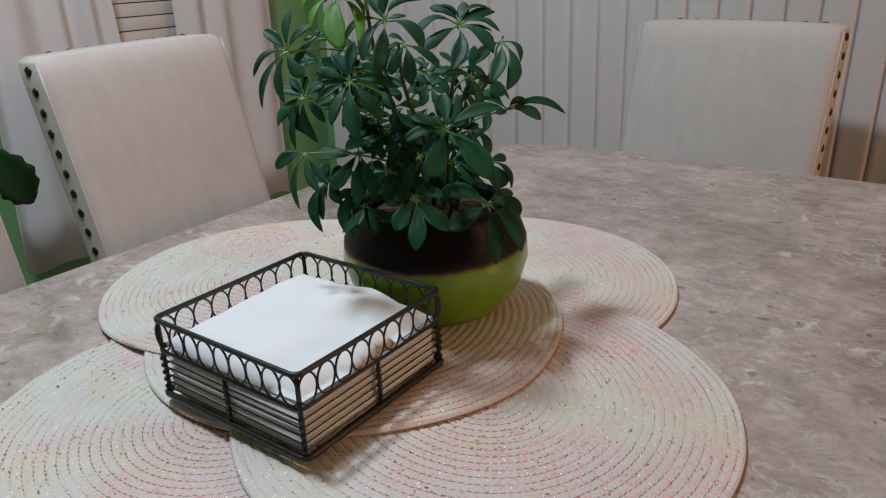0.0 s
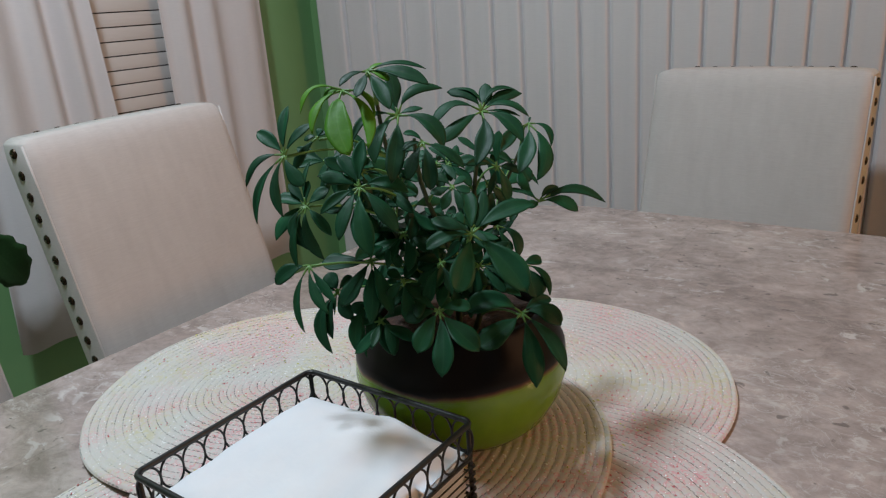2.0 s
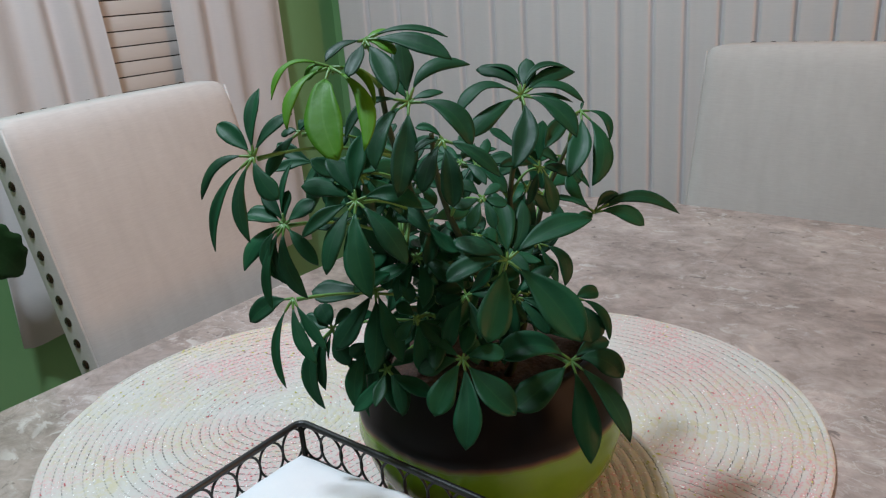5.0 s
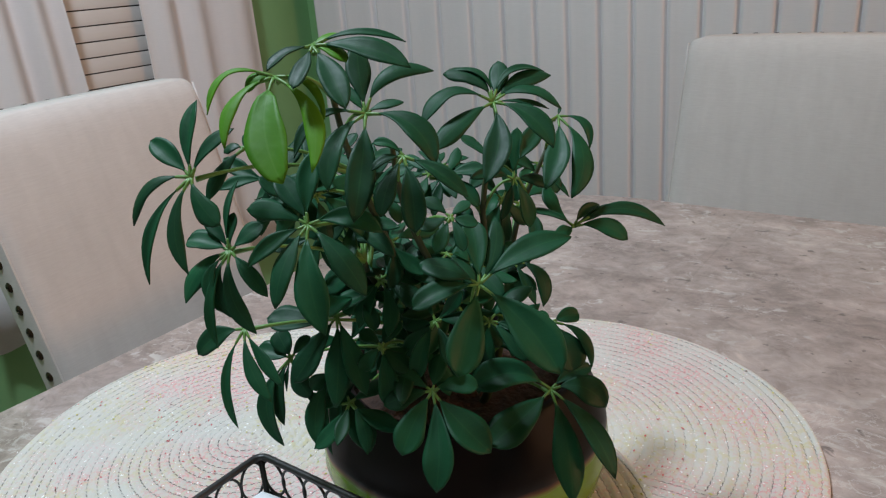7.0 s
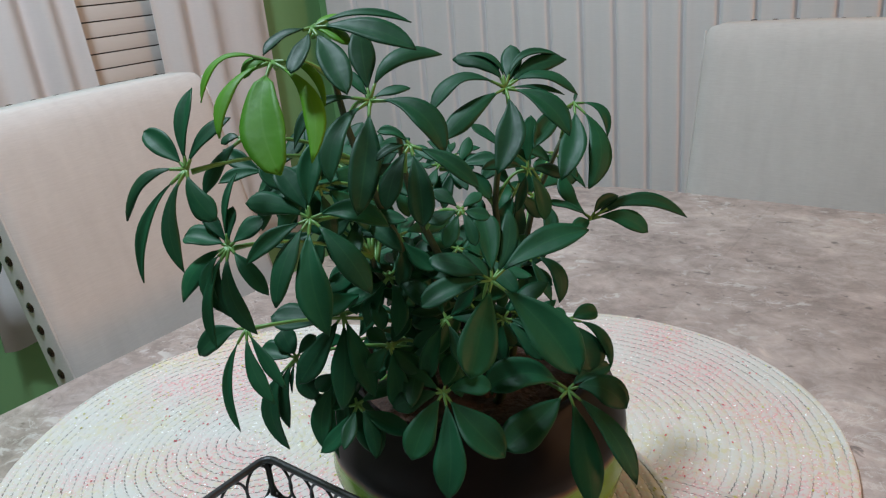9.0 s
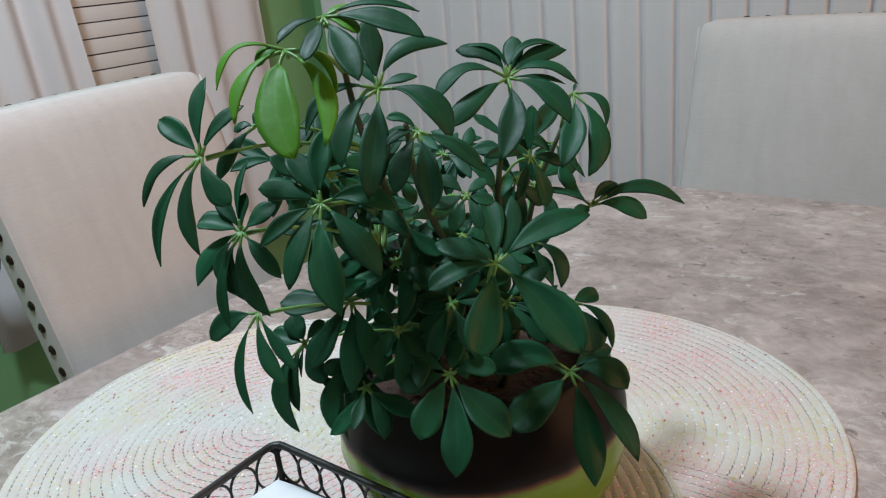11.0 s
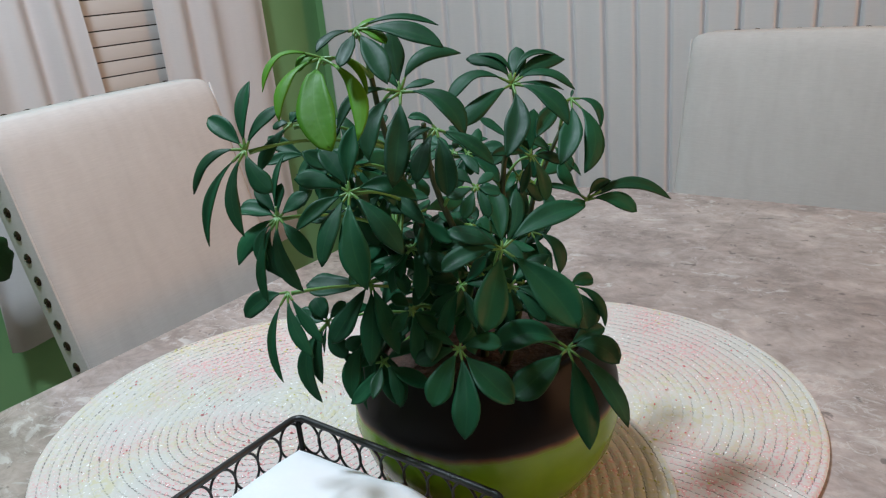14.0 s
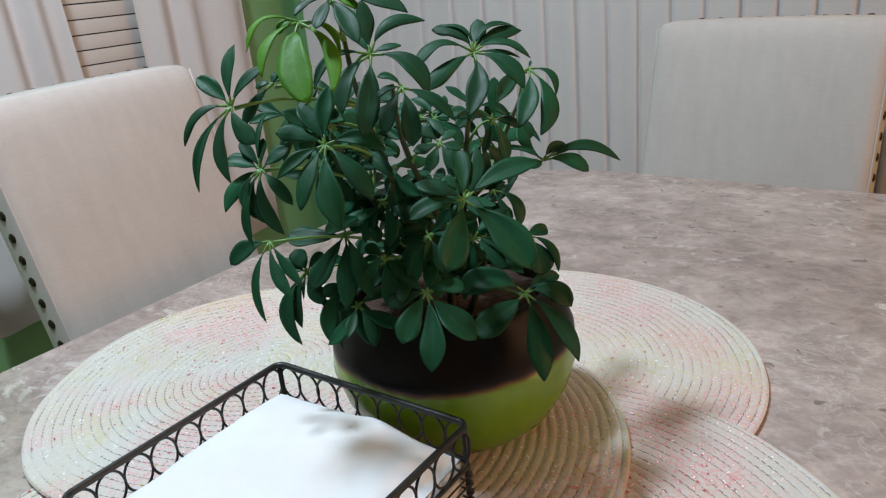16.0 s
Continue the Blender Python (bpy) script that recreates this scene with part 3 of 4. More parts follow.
def fan(c, axis, leaves, young=False):
    """A fan of leaflets. axis: its turn and lift in degrees; leaves: each tip's reach to the side and up and the width, in millimetres, and the bow."""
    c = Vector(c)
    n = fan_axis(*axis)
    leaf_stalk(c, n)
    bm = bmesh.new()
    for sx, sy, width, bow in leaves:
        flat = (SIDE_R * sx + SIDE_U * sy) * 0.001
        depth = -flat.dot(n) / SIDE_N.dot(n)
        depth = max(-0.022, min(0.022, 0.7 * depth))
        add_leaf(c, c + flat + SIDE_N * depth, n, YOUNG if young else LEAF, bm, width * 0.001, bow)
    part("leaf_joint", bm, STALK, plant, smooth=True)


def loose_fan(c, axis, phase, count, size):
    c = Vector(c)
    n = fan_axis(*axis)
    right = Vector((0, 0, 1)).cross(n).normalized()
    top = n.cross(right)
    leaf_stalk(c, n)
    bm = bmesh.new()
    for k in range(count):
        a = radians(phase + 360 * k / count + rng.uniform(-12, 12))
        d = right * math.cos(a) + top * math.sin(a) + n * rng.uniform(-0.1, 0.3) - Vector((0, 0, rng.uniform(0.1, 0.6)))
        long = size * rng.uniform(0.8, 1.2)
        add_leaf(c, c + d.normalized() * long, n, LEAF, bm, long * rng.uniform(0.24, 0.36), rng.uniform(-0.12, 0.12))
    part("leaf_joint", bm, STALK, plant, smooth=True)


# fans that face the light, upper ones first
# outer shoot by the chair
fan((-0.351, 0.546, 1.015), (-20, 10), [(-18, 15, 9, -0.03), (1, 31, 7, 0.05), (17, 19, 6, 0.09), (-23, -19, 5, -0.23), (-15, -42, 5, -0.13), (1, -38, 6, -0.14), (13, -19, 9, -0.09)])
fan((-0.344, 0.568, 1.022), (-15, 15), [(-14, -22, 6, -0.06), (-8, -2, 4, -0.18), (2, 6, 4, 0.01), (6, 3, 3, 0.08)])
# pale young shoot
fan((-0.318, 0.567, 1.051), (-5, 30), [(-23, -15, 3, -0.31), (-9, -6, 5, -0.27), (-15, -28, 5, -0.19), (7, -41, 15, -0.10), (20, -17, 3, 0.22), (17, -37, 7, 0.17)], young=True)
# topmost shoot
fan((-0.305, 0.576, 1.061), (5, 40), [(-15, -11, 5, -0.08), (-5, -18, 7, 0.02), (14, -26, 10, 0.03), (34, 2, 3, 0.10), (36, -9, 9, 0.07)])
fan((-0.306, 0.577, 1.061), (5, 40), [(13, -7, 5, 0.12), (10, 5, 3, 0.08)], young=True)
# upper shoot
fan((-0.303, 0.598, 1.032), (5, 25), [(-5, 30, 10, 0.01), (27, 19, 7, 0.23), (15, 5, 4, 0.07), (28, -21, 10, 0.18), (-3, -44, 12, 0.02), (-13, -32, 9, -0.15), (-27, -19, 5, -0.25), (-11, 12, 5, -0.04)])
fan((-0.316, 0.571, 0.992), (0, 20), [(-25, 6, 9, -0.08), (-23, -17, 7, -0.06), (-11, -33, 9, -0.07), (9, -43, 13, -0.06), (24, -28, 10, 0.05), (30, -3, 9, 0.14), (-14, 20, 10, -0.04), (1, 31, 9, 0.05)])
fan((-0.349, 0.556, 0.981), (-15, 12), [(-19, 4, 9, -0.03), (-12, 14, 6, -0.03), (2, 30, 3, 0.09), (1, 16, 5, 0.05), (14, 11, 8, -0.00), (-18, -22, 8, -0.14), (17, -19, 7, -0.00), (13, -34, 7, -0.13), (-3, -40, 5, -0.12), (4, -28, 6, -0.24), (-1, -26, 6, -0.28)])
fan((-0.368, 0.569, 0.934), (-30, 10), [(-23, -13, 11, -0.11), (-1, -45, 5, -0.14), (15, -32, 7, -0.09), (20, -25, 6, -0.02)])
fan((-0.369, 0.594, 0.906), (-25, 5), [(-19, 3, 10, 0.01), (-3, -44, 9, -0.23), (-3, -34, 7, -0.14), (-2, -17, 2, -0.06), (-8, 13, 11, 0.02), (11, -19, 10, -0.08), (10, 11, 6, 0.03)])
fan((-0.348, 0.609, 0.928), (-10, 15), [(-35, -2, 12, 0.06), (-20, -33, 12, 0.01), (1, -44, 13, 0.03), (16, -38, 11, 0.01), (20, 8, 10, 0.00), (-2, 23, 8, 0.05)])
fan((-0.347, 0.601, 0.899), (-10, 10), [(-7, -35, 10, -0.13), (0, -39, 4, -0.10), (3, -33, 8, 0.02), (19, -37, 13, 0.03), (-11, -8, 8, -0.10)])
fan((-0.325, 0.614, 0.914), (-5, 20), [(6, -29, 11, 0.02), (-9, -12, 8, -0.06), (15, -11, 9, -0.03), (8, 13, 9, -0.03), (-11, 6, 7, -0.08)])
# low shoot over the rim
fan((-0.297, 0.616, 0.896), (-5, 30), [(-14, -28, 14, -0.04), (2, -43, 14, 0.05), (22, 2, 9, 0.10), (27, -26, 15, -0.03), (-20, 11, 8, -0.01), (-23, -7, 9, -0.05), (4, 17, 9, -0.00)])
# low shoot hanging over the pot
fan((-0.258, 0.661, 0.884), (15, 40), [(-39, 1, 15, -0.19), (-32, -24, 16, 0.02), (22, 10, 9, 0.09), (27, -8, 13, 0.20), (7, -49, 15, 0.04), (27, -38, 11, 0.08)])
fan((-0.277, 0.632, 0.949), (10, 30), [(44, 22, 12, 0.07), (35, -38, 19, 0.05), (-10, -39, 17, -0.00), (-27, 9, 10, -0.06), (-4, 30, 12, -0.03), (8, 31, 9, -0.10), (-30, -11, 10, -0.08)])
fan((-0.260, 0.668, 0.918), (20, 30), [(14, 3, 8, 0.06), (18, -21, 5, 0.22), (8, -23, 17, 0.03), (-6, 5, 4, 0.02)])
# upper shoot towards the curtain
fan((-0.296, 0.681, 1.022), (10, 30), [(-24, 14, 9, -0.20), (-21, 16, 3, -0.28), (3, 22, 10, -0.06), (26, 17, 4, 0.25), (29, 15, 9, 0.10), (33, -3, 6, 0.23), (28, -23, 11, 0.13), (-5, -41, 13, 0.10), (-29, -26, 10, -0.04), (-34, -13, 7, -0.26), (27, -3, 3, 0.04)])
fan((-0.292, 0.739, 1.004), (35, 25), [(-10, -42, 13, 0.07), (4, -46, 12, 0.19), (17, -18, 5, 0.29), (-23, -26, 10, -0.07), (2, 6, 2, -0.01)])
# reaching shoot
fan((-0.271, 0.715, 0.951), (30, 35), [(52, 1, 8, 0.16), (29, -7, 10, 0.12), (16, 12, 6, 0.12), (24, 13, 5, 0.01), (-10, -5, 7, 0.01), (-13, 25, 8, 0.13), (-25, 8, 4, -0.07)])
fan((-0.328, 0.754, 0.945), (35, 25), [(-23, -15, 10, 0.02), (-16, 6, 5, -0.09), (21, 16, 12, 0.08), (-21, -15, 10, -0.37), (6, -29, 9, 0.19), (-6, -8, 7, 0.11)])
fan((-0.321, 0.768, 0.968), (30, 25), [(-23, -6, 6, -0.07), (10, -19, 11, 0.05), (-11, -14, 9, -0.06), (18, -21, 4, 0.01)])
fan((-0.283, 0.595, 1.017), (10, 20), [(-12, 5, 4, -0.14), (-12, -6, 4, -0.10), (-8, -24, 8, -0.05), (5, -30, 10, 0.04), (25, -16, 7, 0.05)])
fan((-0.296, 0.693, 0.935), (20, 25), [(15, -24, 8, 0.27), (11, -23, 6, -0.00), (-11, -14, 7, -0.09), (8, 3, 4, 0.04)])
fan((-0.286, 0.626, 0.982), (10, 30), [(-12, 8, 6, -0.04), (9, 7, 5, 0.03), (12, -3, 6, -0.03), (6, -15, 6, 0.05), (-6, -16, 7, -0.01), (-14, -5, 6, 0.02)])
fan((-0.353, 0.659, 0.976), (0, 25), [(-10, 12, 7, -0.02), (-12, -12, 7, -0.02), (9, -16, 7, 0.04), (13, 2, 6, 0.08)])
fan((-0.342, 0.660, 0.924), (0, 20), [(-13, 9, 9, -0.02), (-12, -17, 8, -0.02), (10, -17, 10, 0.03), (16, 6, 10, 0.04), (-3, 18, 8, -0.01)])
fan((-0.345, 0.701, 0.981), (15, 25), [(-14, -7, 6, -0.10), (15, 5, 4, 0.07), (22, -7, 7, 0.07), (4, -18, 8, 0.04), (-8, 13, 6, 0.00)])
# inner and rear foliage: count, middle, spread, height, leaf length
for count, mx, my, rad, z0, z1, small, large in ((10, -0.330, 0.668, 0.045, 0.895, 0.950, 0.022, 0.030), (9, -0.330, 0.645, 0.050, 0.885, 0.930, 0.024, 0.034), (10, -0.340, 0.650, 0.035, 0.930, 0.985, 0.020, 0.028), (10, -0.348, 0.620, 0.032, 0.940, 1.005, 0.020, 0.028), (4, -0.318, 0.700, 0.022, 0.950, 0.990, 0.020, 0.028), (3, -0.305, 0.665, 0.018, 0.915, 0.955, 0.020, 0.028)):
    for k in range(count):
        a = 2 * math.pi * (k + rng.random()) / count
        q = rad * math.sqrt(rng.uniform(0.1, 1))
        loose_fan((mx + q * math.cos(a), my + q * math.sin(a), rng.uniform(z0, z1)), (rng.uniform(-55, 55), rng.uniform(0, 45)), rng.uniform(0, 360), rng.choice((5, 6, 7)), rng.uniform(small, large))

# ---- napkin basket ----
NX0, NX1, NY0, NY1 = -0.409, -0.259, 0.4405, 0.5925
NB = TOP + 0.0008 + 2.0 * THICK + 0.0055
NT = 0.833
basket = thing("napkin_holder", "black wire napkin basket with a band of rings below the rim", "napkin holder")


def frame_loop(z, rad, r=0.006, grow=0.0):
    bm = bmesh.new()
    tube(bm, [(x, y, z) for x, y in rounded(NX0 - grow, NX1 + grow, NY0 - grow, NY1 + grow, r, 5)], rad, 8, True)
    return bm


part("rim", frame_loop(NT, 0.0021), IRON, basket, smooth=True)
part("middle_rail", frame_loop(NT - 0.0255, 0.0014, 0.005), IRON, basket, smooth=True)
part("foot_rail", frame_loop(NB + 0.0035, 0.0026, 0.006, 0.001), IRON, basket, smooth=True)
for k in range(5):
    part("wire", frame_loop(NB + 0.0085 + k * (NT - 0.0255 - NB - 0.009) / 5.2, 0.0006, 0.004, -0.0005), IRON, basket, smooth=True)


def beads(bm, x, y):
    """Welds where the thin wires meet a post."""
    for k in range(5):
        bmesh.ops.create_icosphere(bm, subdivisions=1, radius=0.0024, matrix=Matrix.Translation((x, y, NB + 0.0085 + k * (NT - 0.0255 - NB - 0.009) / 5.2)))


for x, y in ((NX0, NY0), (NX1, NY0), (NX1, NY1), (NX0, NY1)):
    sx, sy = (1 if x == NX0 else -1), (1 if y == NY0 else -1)
    bm = bmesh.new()
    tube(bm, [(x + sx * 0.0018, y + sy * 0.0018, z) for z in (NB + 0.001, NB + 0.03, NT)], 0.0017, 8)
    beads(bm, x + sx * 0.0010, y + sy * 0.0010)
    part("post", bm, IRON, basket, smooth=True)
for x, y in (((NX0 + NX1) / 2, NY0), ((NX0 + NX1) / 2, NY1), (NX0, (NY0 + NY1) / 2), (NX1, (NY0 + NY1) / 2)):
    bm = bmesh.new()
    tube(bm, [(x, y, z) for z in (NB + 0.003, NB + 0.02, NT - 0.0255)], 0.0015, 8)
    beads(bm, x, y)
    part("post", bm, IRON, basket, smooth=True)
bm = bmesh.new()
for k in range(5):
    f = (k + 0.5) / 5
    tube(bm, [(NX0 + 0.001, NY0 + f * (NY1 - NY0), NB + 0.0025), (NX1 - 0.001, NY0 + f * (NY1 - NY0), NB + 0.0025)], 0.0011, 6)
part("floor_wires", bm, IRON, basket, smooth=True)
RINGS = 9
bm = bmesh.new()
tube(bm, [(0.0084 * math.cos(a), 0, 0.0113 * math.sin(a)) for a in (2 * math.pi * k / 24 for k in range(24))], 0.0008, 6, True)
ring_me = bpy.data.meshes.new("ring")
bm.to_mesh(ring_me)
bm.free()
ring_me.materials.append(IRON)
for p in ring_me.polygons:
    p.use_smooth = True
for k in range(RINGS):
    f = (k + 0.5) / RINGS
    for m in (pose(NX0 + f * (NX1 - NX0), NY0, 0), pose(NX0 + f * (NX1 - NX0), NY1, 0), pose(NX0, NY0 + f * (NY1 - NY0), 0, 0, 0, 90), pose(NX1, NY0 + f * (NY1 - NY0), 0, 0, 0, 90)):
        ob = new("ring", ring_me)
        ob.parent = basket
        ob.matrix_local = pose(0, 0, NT - 0.0127) @ m @ pose(0, 0, 0, 0, 0, rng.uniform(-4, 4))

# ---- napkins ----
stack = thing("napkin_stack", "stack of folded white paper napkins filling the wire basket", "napkins")
cx, cy = (NX0 + NX1) / 2, (NY0 + NY1) / 2


def napkin(z, thick, hx, hy, turn, dx, dy, top=False):
    bm = bmesh.new()
    n = 28
    grid = []
    for i in range(n + 1):
        row = []
        for j in range(n + 1):
            u, v = 2 * i / n - 1, 2 * j / n - 1
            edge = max(abs(u), abs(v))
            h = thick * (1 - 0.28 * max(0, (edge - 0.92) / 0.08) ** 2)
            if top:
                h += 0.006 * math.exp(-((u + 0.15) ** 2 * 1.6 + (v - 0.25) ** 2 * 2.2)) + 0.0022 * noise.noise(Vector((u * 1.9, v * 1.9, 3.0))) + 0.0012 * noise.noise(Vector((u * 4.5, v * 4.5, 7.0)))
                h += 0.0030 * math.exp(-((0.8 * u + 0.6 * v - 0.72) / 0.16) ** 2) - 0.0042 * smooth_step(0.55, 1.15, 0.75 * u - 0.1 * v + 0.3)
                h += -0.006 * smooth_step(0.80, 1.0, edge)
            row.append(bm.verts.new((u * hx * (1 - 0.02 * v * v), v * hy * (1 - 0.02 * u * u), h)))
        grid.append(row)
    for i in range(n):
        for j in range(n):
            bm.faces.new((grid[i][j], grid[i + 1][j], grid[i + 1][j + 1], grid[i][j + 1]))
    rim_v = [grid[i][0] for i in range(n)] + [grid[n][j] for j in range(n)] + [grid[i][n] for i in range(n, 0, -1)] + [grid[0][j] for j in range(n, 0, -1)]
    low = [bm.verts.new((q.co.x * 0.995, q.co.y * 0.995, 0.0)) for q in rim_v]
    for k in range(len(rim_v)):
        j = (k + 1) % len(rim_v)
        bm.faces.new((rim_v[j], rim_v[k], low[k], low[j]))
    bm.faces.new(low)
    ob = part("napkin", bm, PAPER, stack, smooth=True)
    ob.matrix_local = pose(cx + dx, cy + dy, z, 0, 0, turn)


zc = NB + 0.0040
for k in range(9):
    th = 0.0043
    napkin(zc, th - 0.0001, 0.0722 + rng.uniform(-0.001, 0.001), 0.0730 + rng.uniform(-0.001, 0.001), rng.uniform(-0.8, 0.8), rng.uniform(-0.0008, 0.0008), rng.uniform(-0.0008, 0.0008))
    zc += th
napkin(zc, 0.0105, 0.0725, 0.0735, 0.6, 0, 0, True)

# ---- chairs ----
CW, CH, CT = 0.399, 0.95, 0.064
nail_bm = bmesh.new()
lathe(nail_bm, [(0.0079, 0), (0.0076, 0.0014), (0.0059, 0.0030), (0.0029, 0.0038), (0, 0.0040)], 12)
nail_me = bpy.data.meshes.new("nail")
nail_bm.to_mesh(nail_me)
nail_bm.free()
nail_me.materials.append(BRONZE)
for p in nail_me.polygons:
    p.use_smooth = True
LEANING = math.tan(radians(13))


def dining_chair():
    """Its front face's top edge lies over the origin; it faces +y."""
    ch = thing("dining_chair", "beige linen dining chair with dark nailhead trim along the back", "chair", "chairs round the dining table")
    # padded back
    bm = bmesh.new()
    nx, nz = 22, 22
    z0 = 0.40

    def sheet(sign):
        g = []
        for i in range(nx + 1):
            col = []
            for j in range(nz + 1):
                u, v = 2 * i / nx - 1, 2 * j / nz - 1
                u, v = 1.5 * u - 0.5 * u ** 3, 0.5 + 0.5 * (1.5 * v - 0.5 * v ** 3)
                rnd = 0.008
                z = z0 + (CH - z0) * v
                x = u * CW / 2
                edge = min(1 - abs(u), (1 - v) * 1.2, v * 1.2)
                pad = 0.007 * (1 - math.exp(-edge * 22)) if sign > 0 else 0
                inset = rnd * max(0, 1 - edge * 18) ** 2
                y = (pad - inset - 0.004) if sign > 0 else (-CT + inset)
                corner = max(0, abs(u) - 0.93) / 0.07 * max(0, v - 0.95) / 0.05
                col.append(bm.verts.new((x * (1 - 0.02 * corner), y + (CH - z) * LEANING, z - 0.007 * corner + 0.003 * (1 - u * u) * v)))
            g.append(col)
        return g

    f, r = sheet(1), sheet(-1)
    for i in range(nx):
        for j in range(nz):
            bm.faces.new((f[i][j], f[i][j + 1], f[i + 1][j + 1], f[i + 1][j]))
            bm.faces.new((r[i][j], r[i + 1][j], r[i + 1][j + 1], r[i][j + 1]))
    for i in range(nx):
        bm.faces.new((f[i][nz], r[i][nz], r[i + 1][nz], f[i + 1][nz]))
        bm.faces.new((f[i][0], f[i + 1][0], r[i + 1][0], r[i][0]))
    for j in range(nz):
        bm.faces.new((f[0][j], r[0][j], r[0][j + 1], f[0][j + 1]))
        bm.faces.new((f[nx][j], f[nx][j + 1], r[nx][j + 1], r[nx][j]))
    bmesh.ops.recalc_face_normals(bm, faces=bm.faces)
    back = part("backrest", bm, LINEN, ch, "padded beige linen back", smooth=True)
    # nailheads down the two sides
    for s in (-1, 1):
        for k in range(16):
            z = CH - 0.020 - k * 0.0322
            ob = new("nail", nail_me)
            ob.parent = back
            ob.matrix_local = pose(s * (CW / 2 - 0.0012), -CT * 0.55 + (CH - z) * LEANING, z, 0, 90 * s, 0)
    for k in range(1, 10):
        ob = new("nail", nail_me)
        ob.parent = back
        ob.matrix_local = pose(-CW / 2 + 0.012 + k * 0.036, -CT + 0.004, CH - 0.0008, 0, 0, 0) @ Matrix.Diagonal((0.9, 0.5, 1.0, 1))
    # welt along the front edge of both sides
    for s in (-1, 1):
        bm = bmesh.new()
        tube(bm, [(s * (CW / 2 - 0.0005), -0.0085 + (CH - z) * LEANING, z) for z in (CH - 0.008 - 0.06 * k for k in range(9))], 0.0018, 6)
        part("welt", bm, LINEN, back, smooth=True)
    part("seat", boxm(-0.225, 0.225, 0.03, 0.48, 0.40, 0.485, 0.025, 3), LINEN, ch, smooth=True)
    for sx in (-1, 1):
        for y in (0.05, 0.45):
            bm = bmesh.new()
            box(bm, sx * 0.195 - 0.02, sx * 0.195 + 0.02, y - 0.02, y + 0.02, 0, 0.42, 0.004)
            part("leg", bm, WOOD, ch)
    return ch


first = dining_chair()
first.matrix_basis = pose(-1.1515, 0.9424, 0, 0, 0, -90 + 8)
copy_thing(first, pose(-1.010, 0.3805, 0, 0, 0, -90 + 2))
head_chair = copy_thing(first, pose(-0.349, 1.665, 0, 0, 0, 175))
head_chair.scale = (0.957, 1.0, 0.991)
# bare on one side
for ob in [o for o in head_chair.children_recursive if o.name.startswith("nail") and o.matrix_local.translation.x > 0.19]:
    bpy.data.objects.remove(ob)


# ---- curtains ----
def curtain(name, label, a, c, z0, z1, fold_at, depth, along_x, place, flare=0.0, slant=0.0):
    """Hanging cloth between a and c; fold_at gives the depth of the folds for a place along it (0 to 1)."""
    n, m = round(420 * abs(c - a)) + 120, 14
    verts, faces = [], []
    for i in range(n + 1):
        t = i / n
        for j in range(m + 1):
            v = j / m
            s = a + (c - a) * t + flare * (v - 1) * (0.5 - t)
            z = z0 + (z1 - z0) * v + (slant * t + 0.012 * fold_at(t)) * (1 - v) ** 3
            d = depth * fold_at(t + 0.006 * math.sin(3 * v + 9 * t)) * (1.0 - 0.15 * v) + 0.004 * math.sin(7 * t + 2.0 * v)
            verts.append((s, place + d, z) if along_x else (place + d, s, z))
    for i in range(n):
        for j in range(m):
            k = i * (m + 1) + j
            faces.append((k, k + 1, k + m + 2, k + m + 1))
    me = bpy.data.meshes.new(name)
    me.from_pydata(verts, [], faces)
    me.materials.append(CURTAIN)
    for p in me.polygons:
        p.use_smooth = True
    ob = new(name, me)
    md = ob.modifiers.new("cloth", "SOLIDIFY")
    md.thickness = 0.0015
    return tagged(ob, label, "curtain", "white curtains of the dining room")


def soft_folds(count, seed):
    ph = seed * 1.7
    return lambda t: math.sin(2 * math.pi * count * t + ph + 0.8 * math.sin(5 * t + ph)) * (0.75 + 0.25 * math.sin(9 * t + ph))


def pleats(t):
    """Flat pleats parted by narrow deep creases, closer together along the way."""
    q = 13.5 * t + 6.5 * t * t
    d = abs(q - round(q))
    return -0.85 * math.exp(-(d / 0.058) ** 2) + 0.06 * math.cos(2 * math.pi * q + 0.9)


curtain("curtain", "short white curtain gathered beside a window blind", 0.960, 1.165, 0.41, 2.12, soft_folds(3.8, 1), 0.019, False, -1.688, 0.16, 0.0)
curtain("curtain", "short white curtain gathered beside a window blind", 1.400, 1.716, 0.40, 2.12, soft_folds(3.0, 3), 0.017, False, -1.688, 0.02, 0.0)
curtain("long_curtain", "long white pleated curtain covering the wall behind the table", -1.650, -0.050, 0.03, 2.36, pleats, -0.015, True, 1.895)

# ---- window and blind ----
win = tagged(new("window_1"), "white framed window behind a closed blind", "window", kind="structure")
for y0, y1, z0, z1 in ((WY0, WY0 + 0.04, WZ0, WZ1), (WY1 - 0.04, WY1, WZ0, WZ1), (WY0 + 0.04, WY1 - 0.04, WZ0, WZ0 + 0.04), (WY0 + 0.04, WY1 - 0.04, WZ1 - 0.04, WZ1)):
    part("window_frame", boxm(XW - 0.12, XW - 0.06, y0, y1, z0, z1, 0.003), WHITE, win)
PANE, pnt, pb = mat("window_glass", 0.03)
pb.inputs["Transmission Weight"].default_value = 1.0
part("pane", boxm(XW - 0.095, XW - 0.09, WY0 + 0.04, WY1 - 0.04, WZ0 + 0.04, WZ1 - 0.04), PANE, win)
blind = thing("window_blind", "closed cream slatted window blind between short curtains", "blind")
part("headrail", boxm(XW + 0.002, XW + 0.045, WY0 - 0.03, WY1 + 0.03, 2.06, 2.10, 0.003), SLAT, blind)
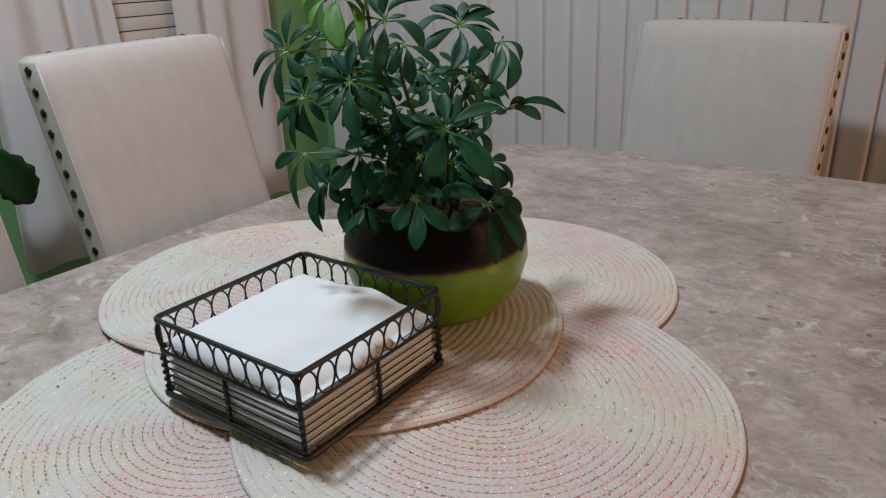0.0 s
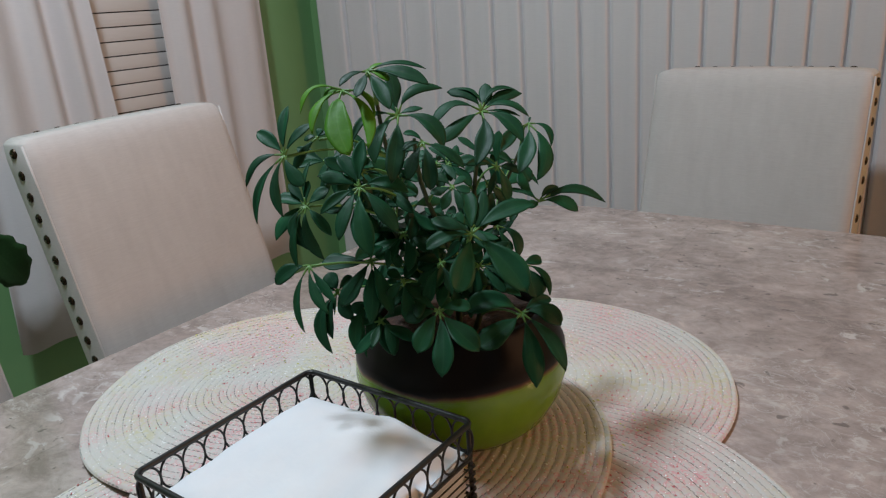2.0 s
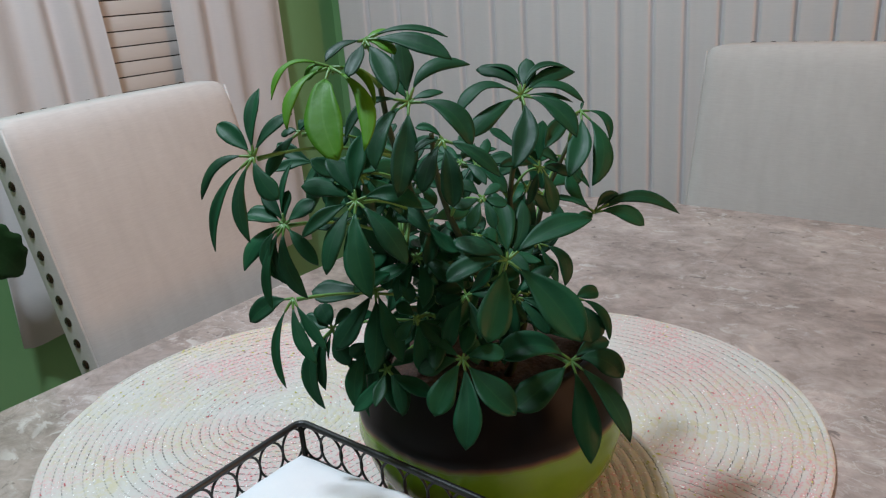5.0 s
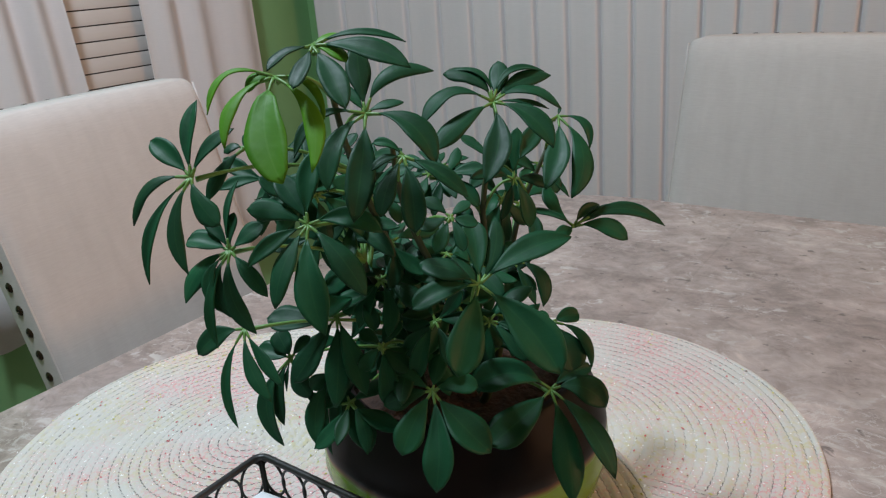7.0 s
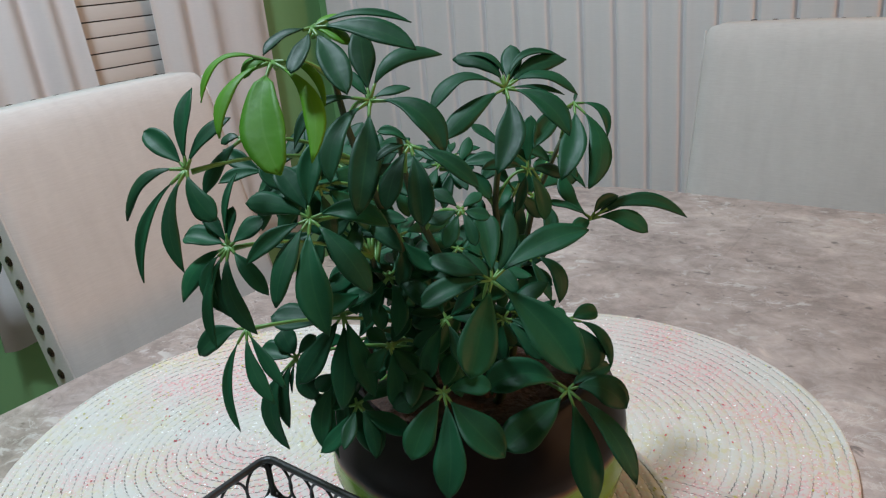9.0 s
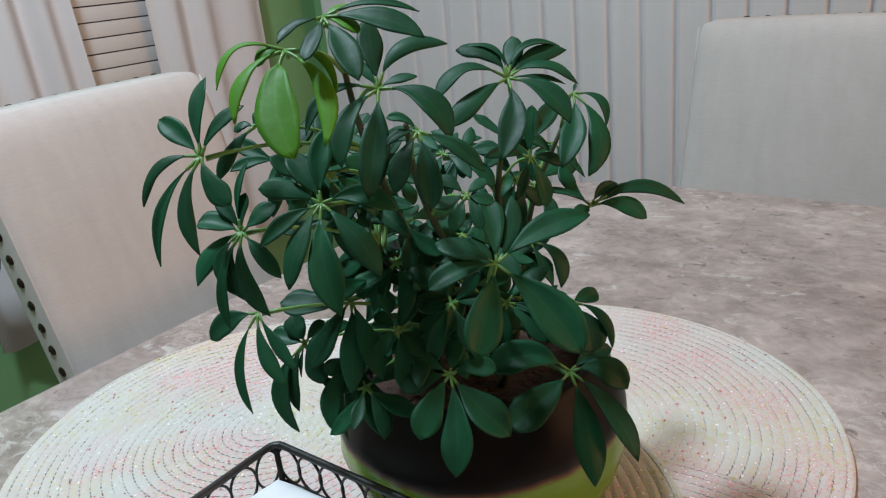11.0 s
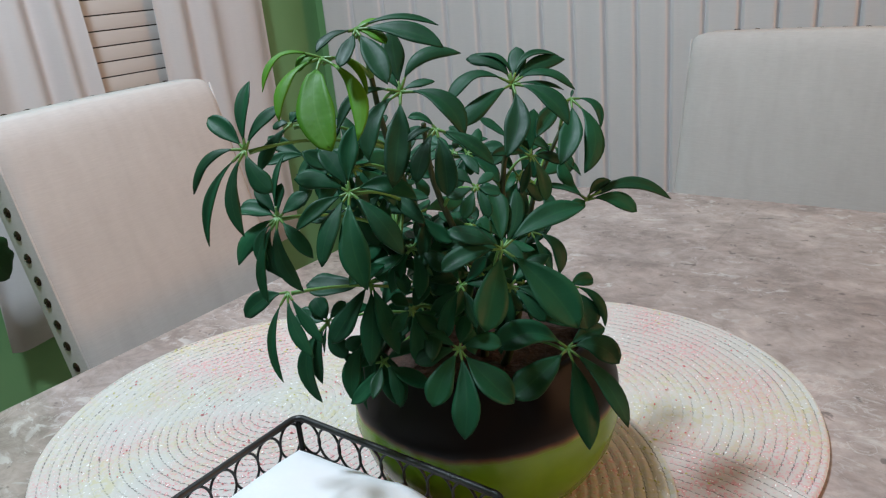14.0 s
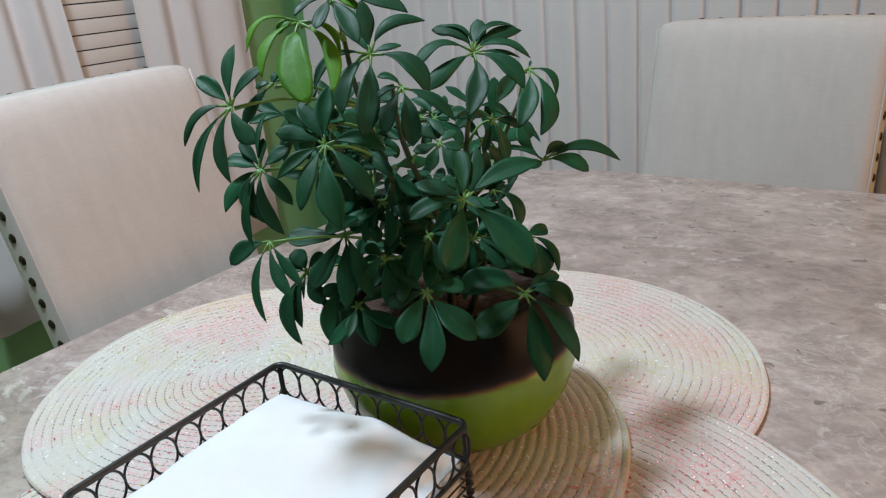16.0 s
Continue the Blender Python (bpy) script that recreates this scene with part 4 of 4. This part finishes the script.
# added dark sheet: the slat gaps get their shade from its colour
part("backing", boxm(XW + 0.003, XW + 0.006, WY0 - 0.02, WY1 + 0.02, 0.62, 2.06), GAP_SHADE, blind, "dark sheet standing for the shade between the slats")
bm = bmesh.new()
PITCH = 0.0338
prof = [(0.0020, -0.0155), (0.0028, -0.008), (0.0030, 0.0), (0.0028, 0.008), (0.0022, 0.0153)]
vs = [[bm.verts.new((x, y, z)) for x, z in prof] for y in (-0.29, 0.29)]
vb = [[bm.verts.new((x - 0.0022, y, z)) for x, z in prof] for y in (-0.29, 0.29)]
for k in range(4):
    bm.faces.new((vs[0][k], vs[1][k], vs[1][k + 1], vs[0][k + 1]))
    bm.faces.new((vb[0][k], vb[0][k + 1], vb[1][k + 1], vb[1][k]))
for e in (0, 1):
    for k in range(4):
        bm.faces.new((vs[e][k], vs[e][k + 1], vb[e][k + 1], vb[e][k]))
bm.faces.new((vs[0][4], vs[1][4], vb[1][4], vb[0][4]))
bm.faces.new((vs[0][0], vb[0][0], vb[1][0], vs[1][0]))
bmesh.ops.recalc_face_normals(bm, faces=bm.faces)
slat_me = bpy.data.meshes.new("slat")
bm.to_mesh(slat_me)
bm.free()
slat_me.materials.append(SLAT)
for k in range(42):
    ob = new("slat", slat_me)
    ob.parent = blind
    ob.location = (XW + 0.0105, (WY0 + WY1) / 2, 0.6405 + k * PITCH)

# ---- doorway trim past the long curtain ----
tagged(finish(boxm(-0.046, -0.022, 1.930, YW - 0.001, 0.0, 2.1, 0.006), "door_trim", OLIVE, smooth=False), "olive-brown wooden trim beside the long curtain", "trim", kind="structure")

# ---- floor plant beside the window ----
floor_plant = thing("floor_plant", "dark broad-leaved plant standing by the green wall", "plant")
floor_plant.location = (-1.50, 0.56, 0)
bm = bmesh.new()
lathe(bm, [(0, 0), (0.085, 0), (0.10, 0.10), (0.115, 0.20), (0.12, 0.21), (0.11, 0.205), (0.105, 0.18), (0, 0.18)], 32)
part("pot", bm, WOOD, floor_plant, "dark brown pot", smooth=True)
BROAD = leaf_material("broad_dark_leaf", (0.018, 0.060, 0.018), (0.035, 0.095, 0.028), (0.06, 0.14, 0.05))
broad_me = leaflet_mesh("leaf", 0.5, 0.2, BROAD, 0.46, 0.08)
for (x, y, z), (dx, dy, dz), ln in (((0.01, 0.205, 0.775), (0.10, 0.50, -0.75), 0.185), ((-0.02, 0.05, 0.70), (-0.3, 0.6, 0.1), 0.17), ((0.05, -0.04, 0.66), (0.5, -0.6, 0.1), 0.17), ((-0.04, -0.02, 0.60), (-0.4, -0.6, 0.1), 0.16), ((0.03, -0.06, 0.56), (0.3, -0.7, -0.15), 0.13)):
    bm = bmesh.new()
    tube(bm, bent((0, 0, 0.17), (x, y, z), 0.10), [0.006, 0.0055, 0.005, 0.0045, 0.004, 0.0036, 0.0033, 0.003, 0.0028], 7)
    part("stalk", bm, STALK, floor_plant, smooth=True)
    d = Vector((dx, dy, dz)).normalized()
    face = Vector((0.75, -0.35, 0.6))
    face = (face - d * face.dot(d)).normalized()
    m = Matrix((d, face.cross(d), face)).transposed().to_4x4()
    m.translation = (x, y, z)
    ob = new("leaf", broad_me)
    ob.parent = floor_plant
    ob.matrix_local = m @ Matrix.Diagonal((ln, ln, ln, 1))

# ---- ceiling lamp ----
cl = thing("ceiling_lamp", "round white ceiling lamp over the room", "lamp")
bm = bmesh.new()
lathe(bm, [(0, 0.0), (0.30, 0.0), (0.30, -0.02), (0.288, -0.02), (0.288, -0.005), (0, -0.005)], 48)
part("base", bm, WHITE, cl, smooth=False)
cl.location = (LAMP_AT[0], LAMP_AT[1], H - 0.0005)
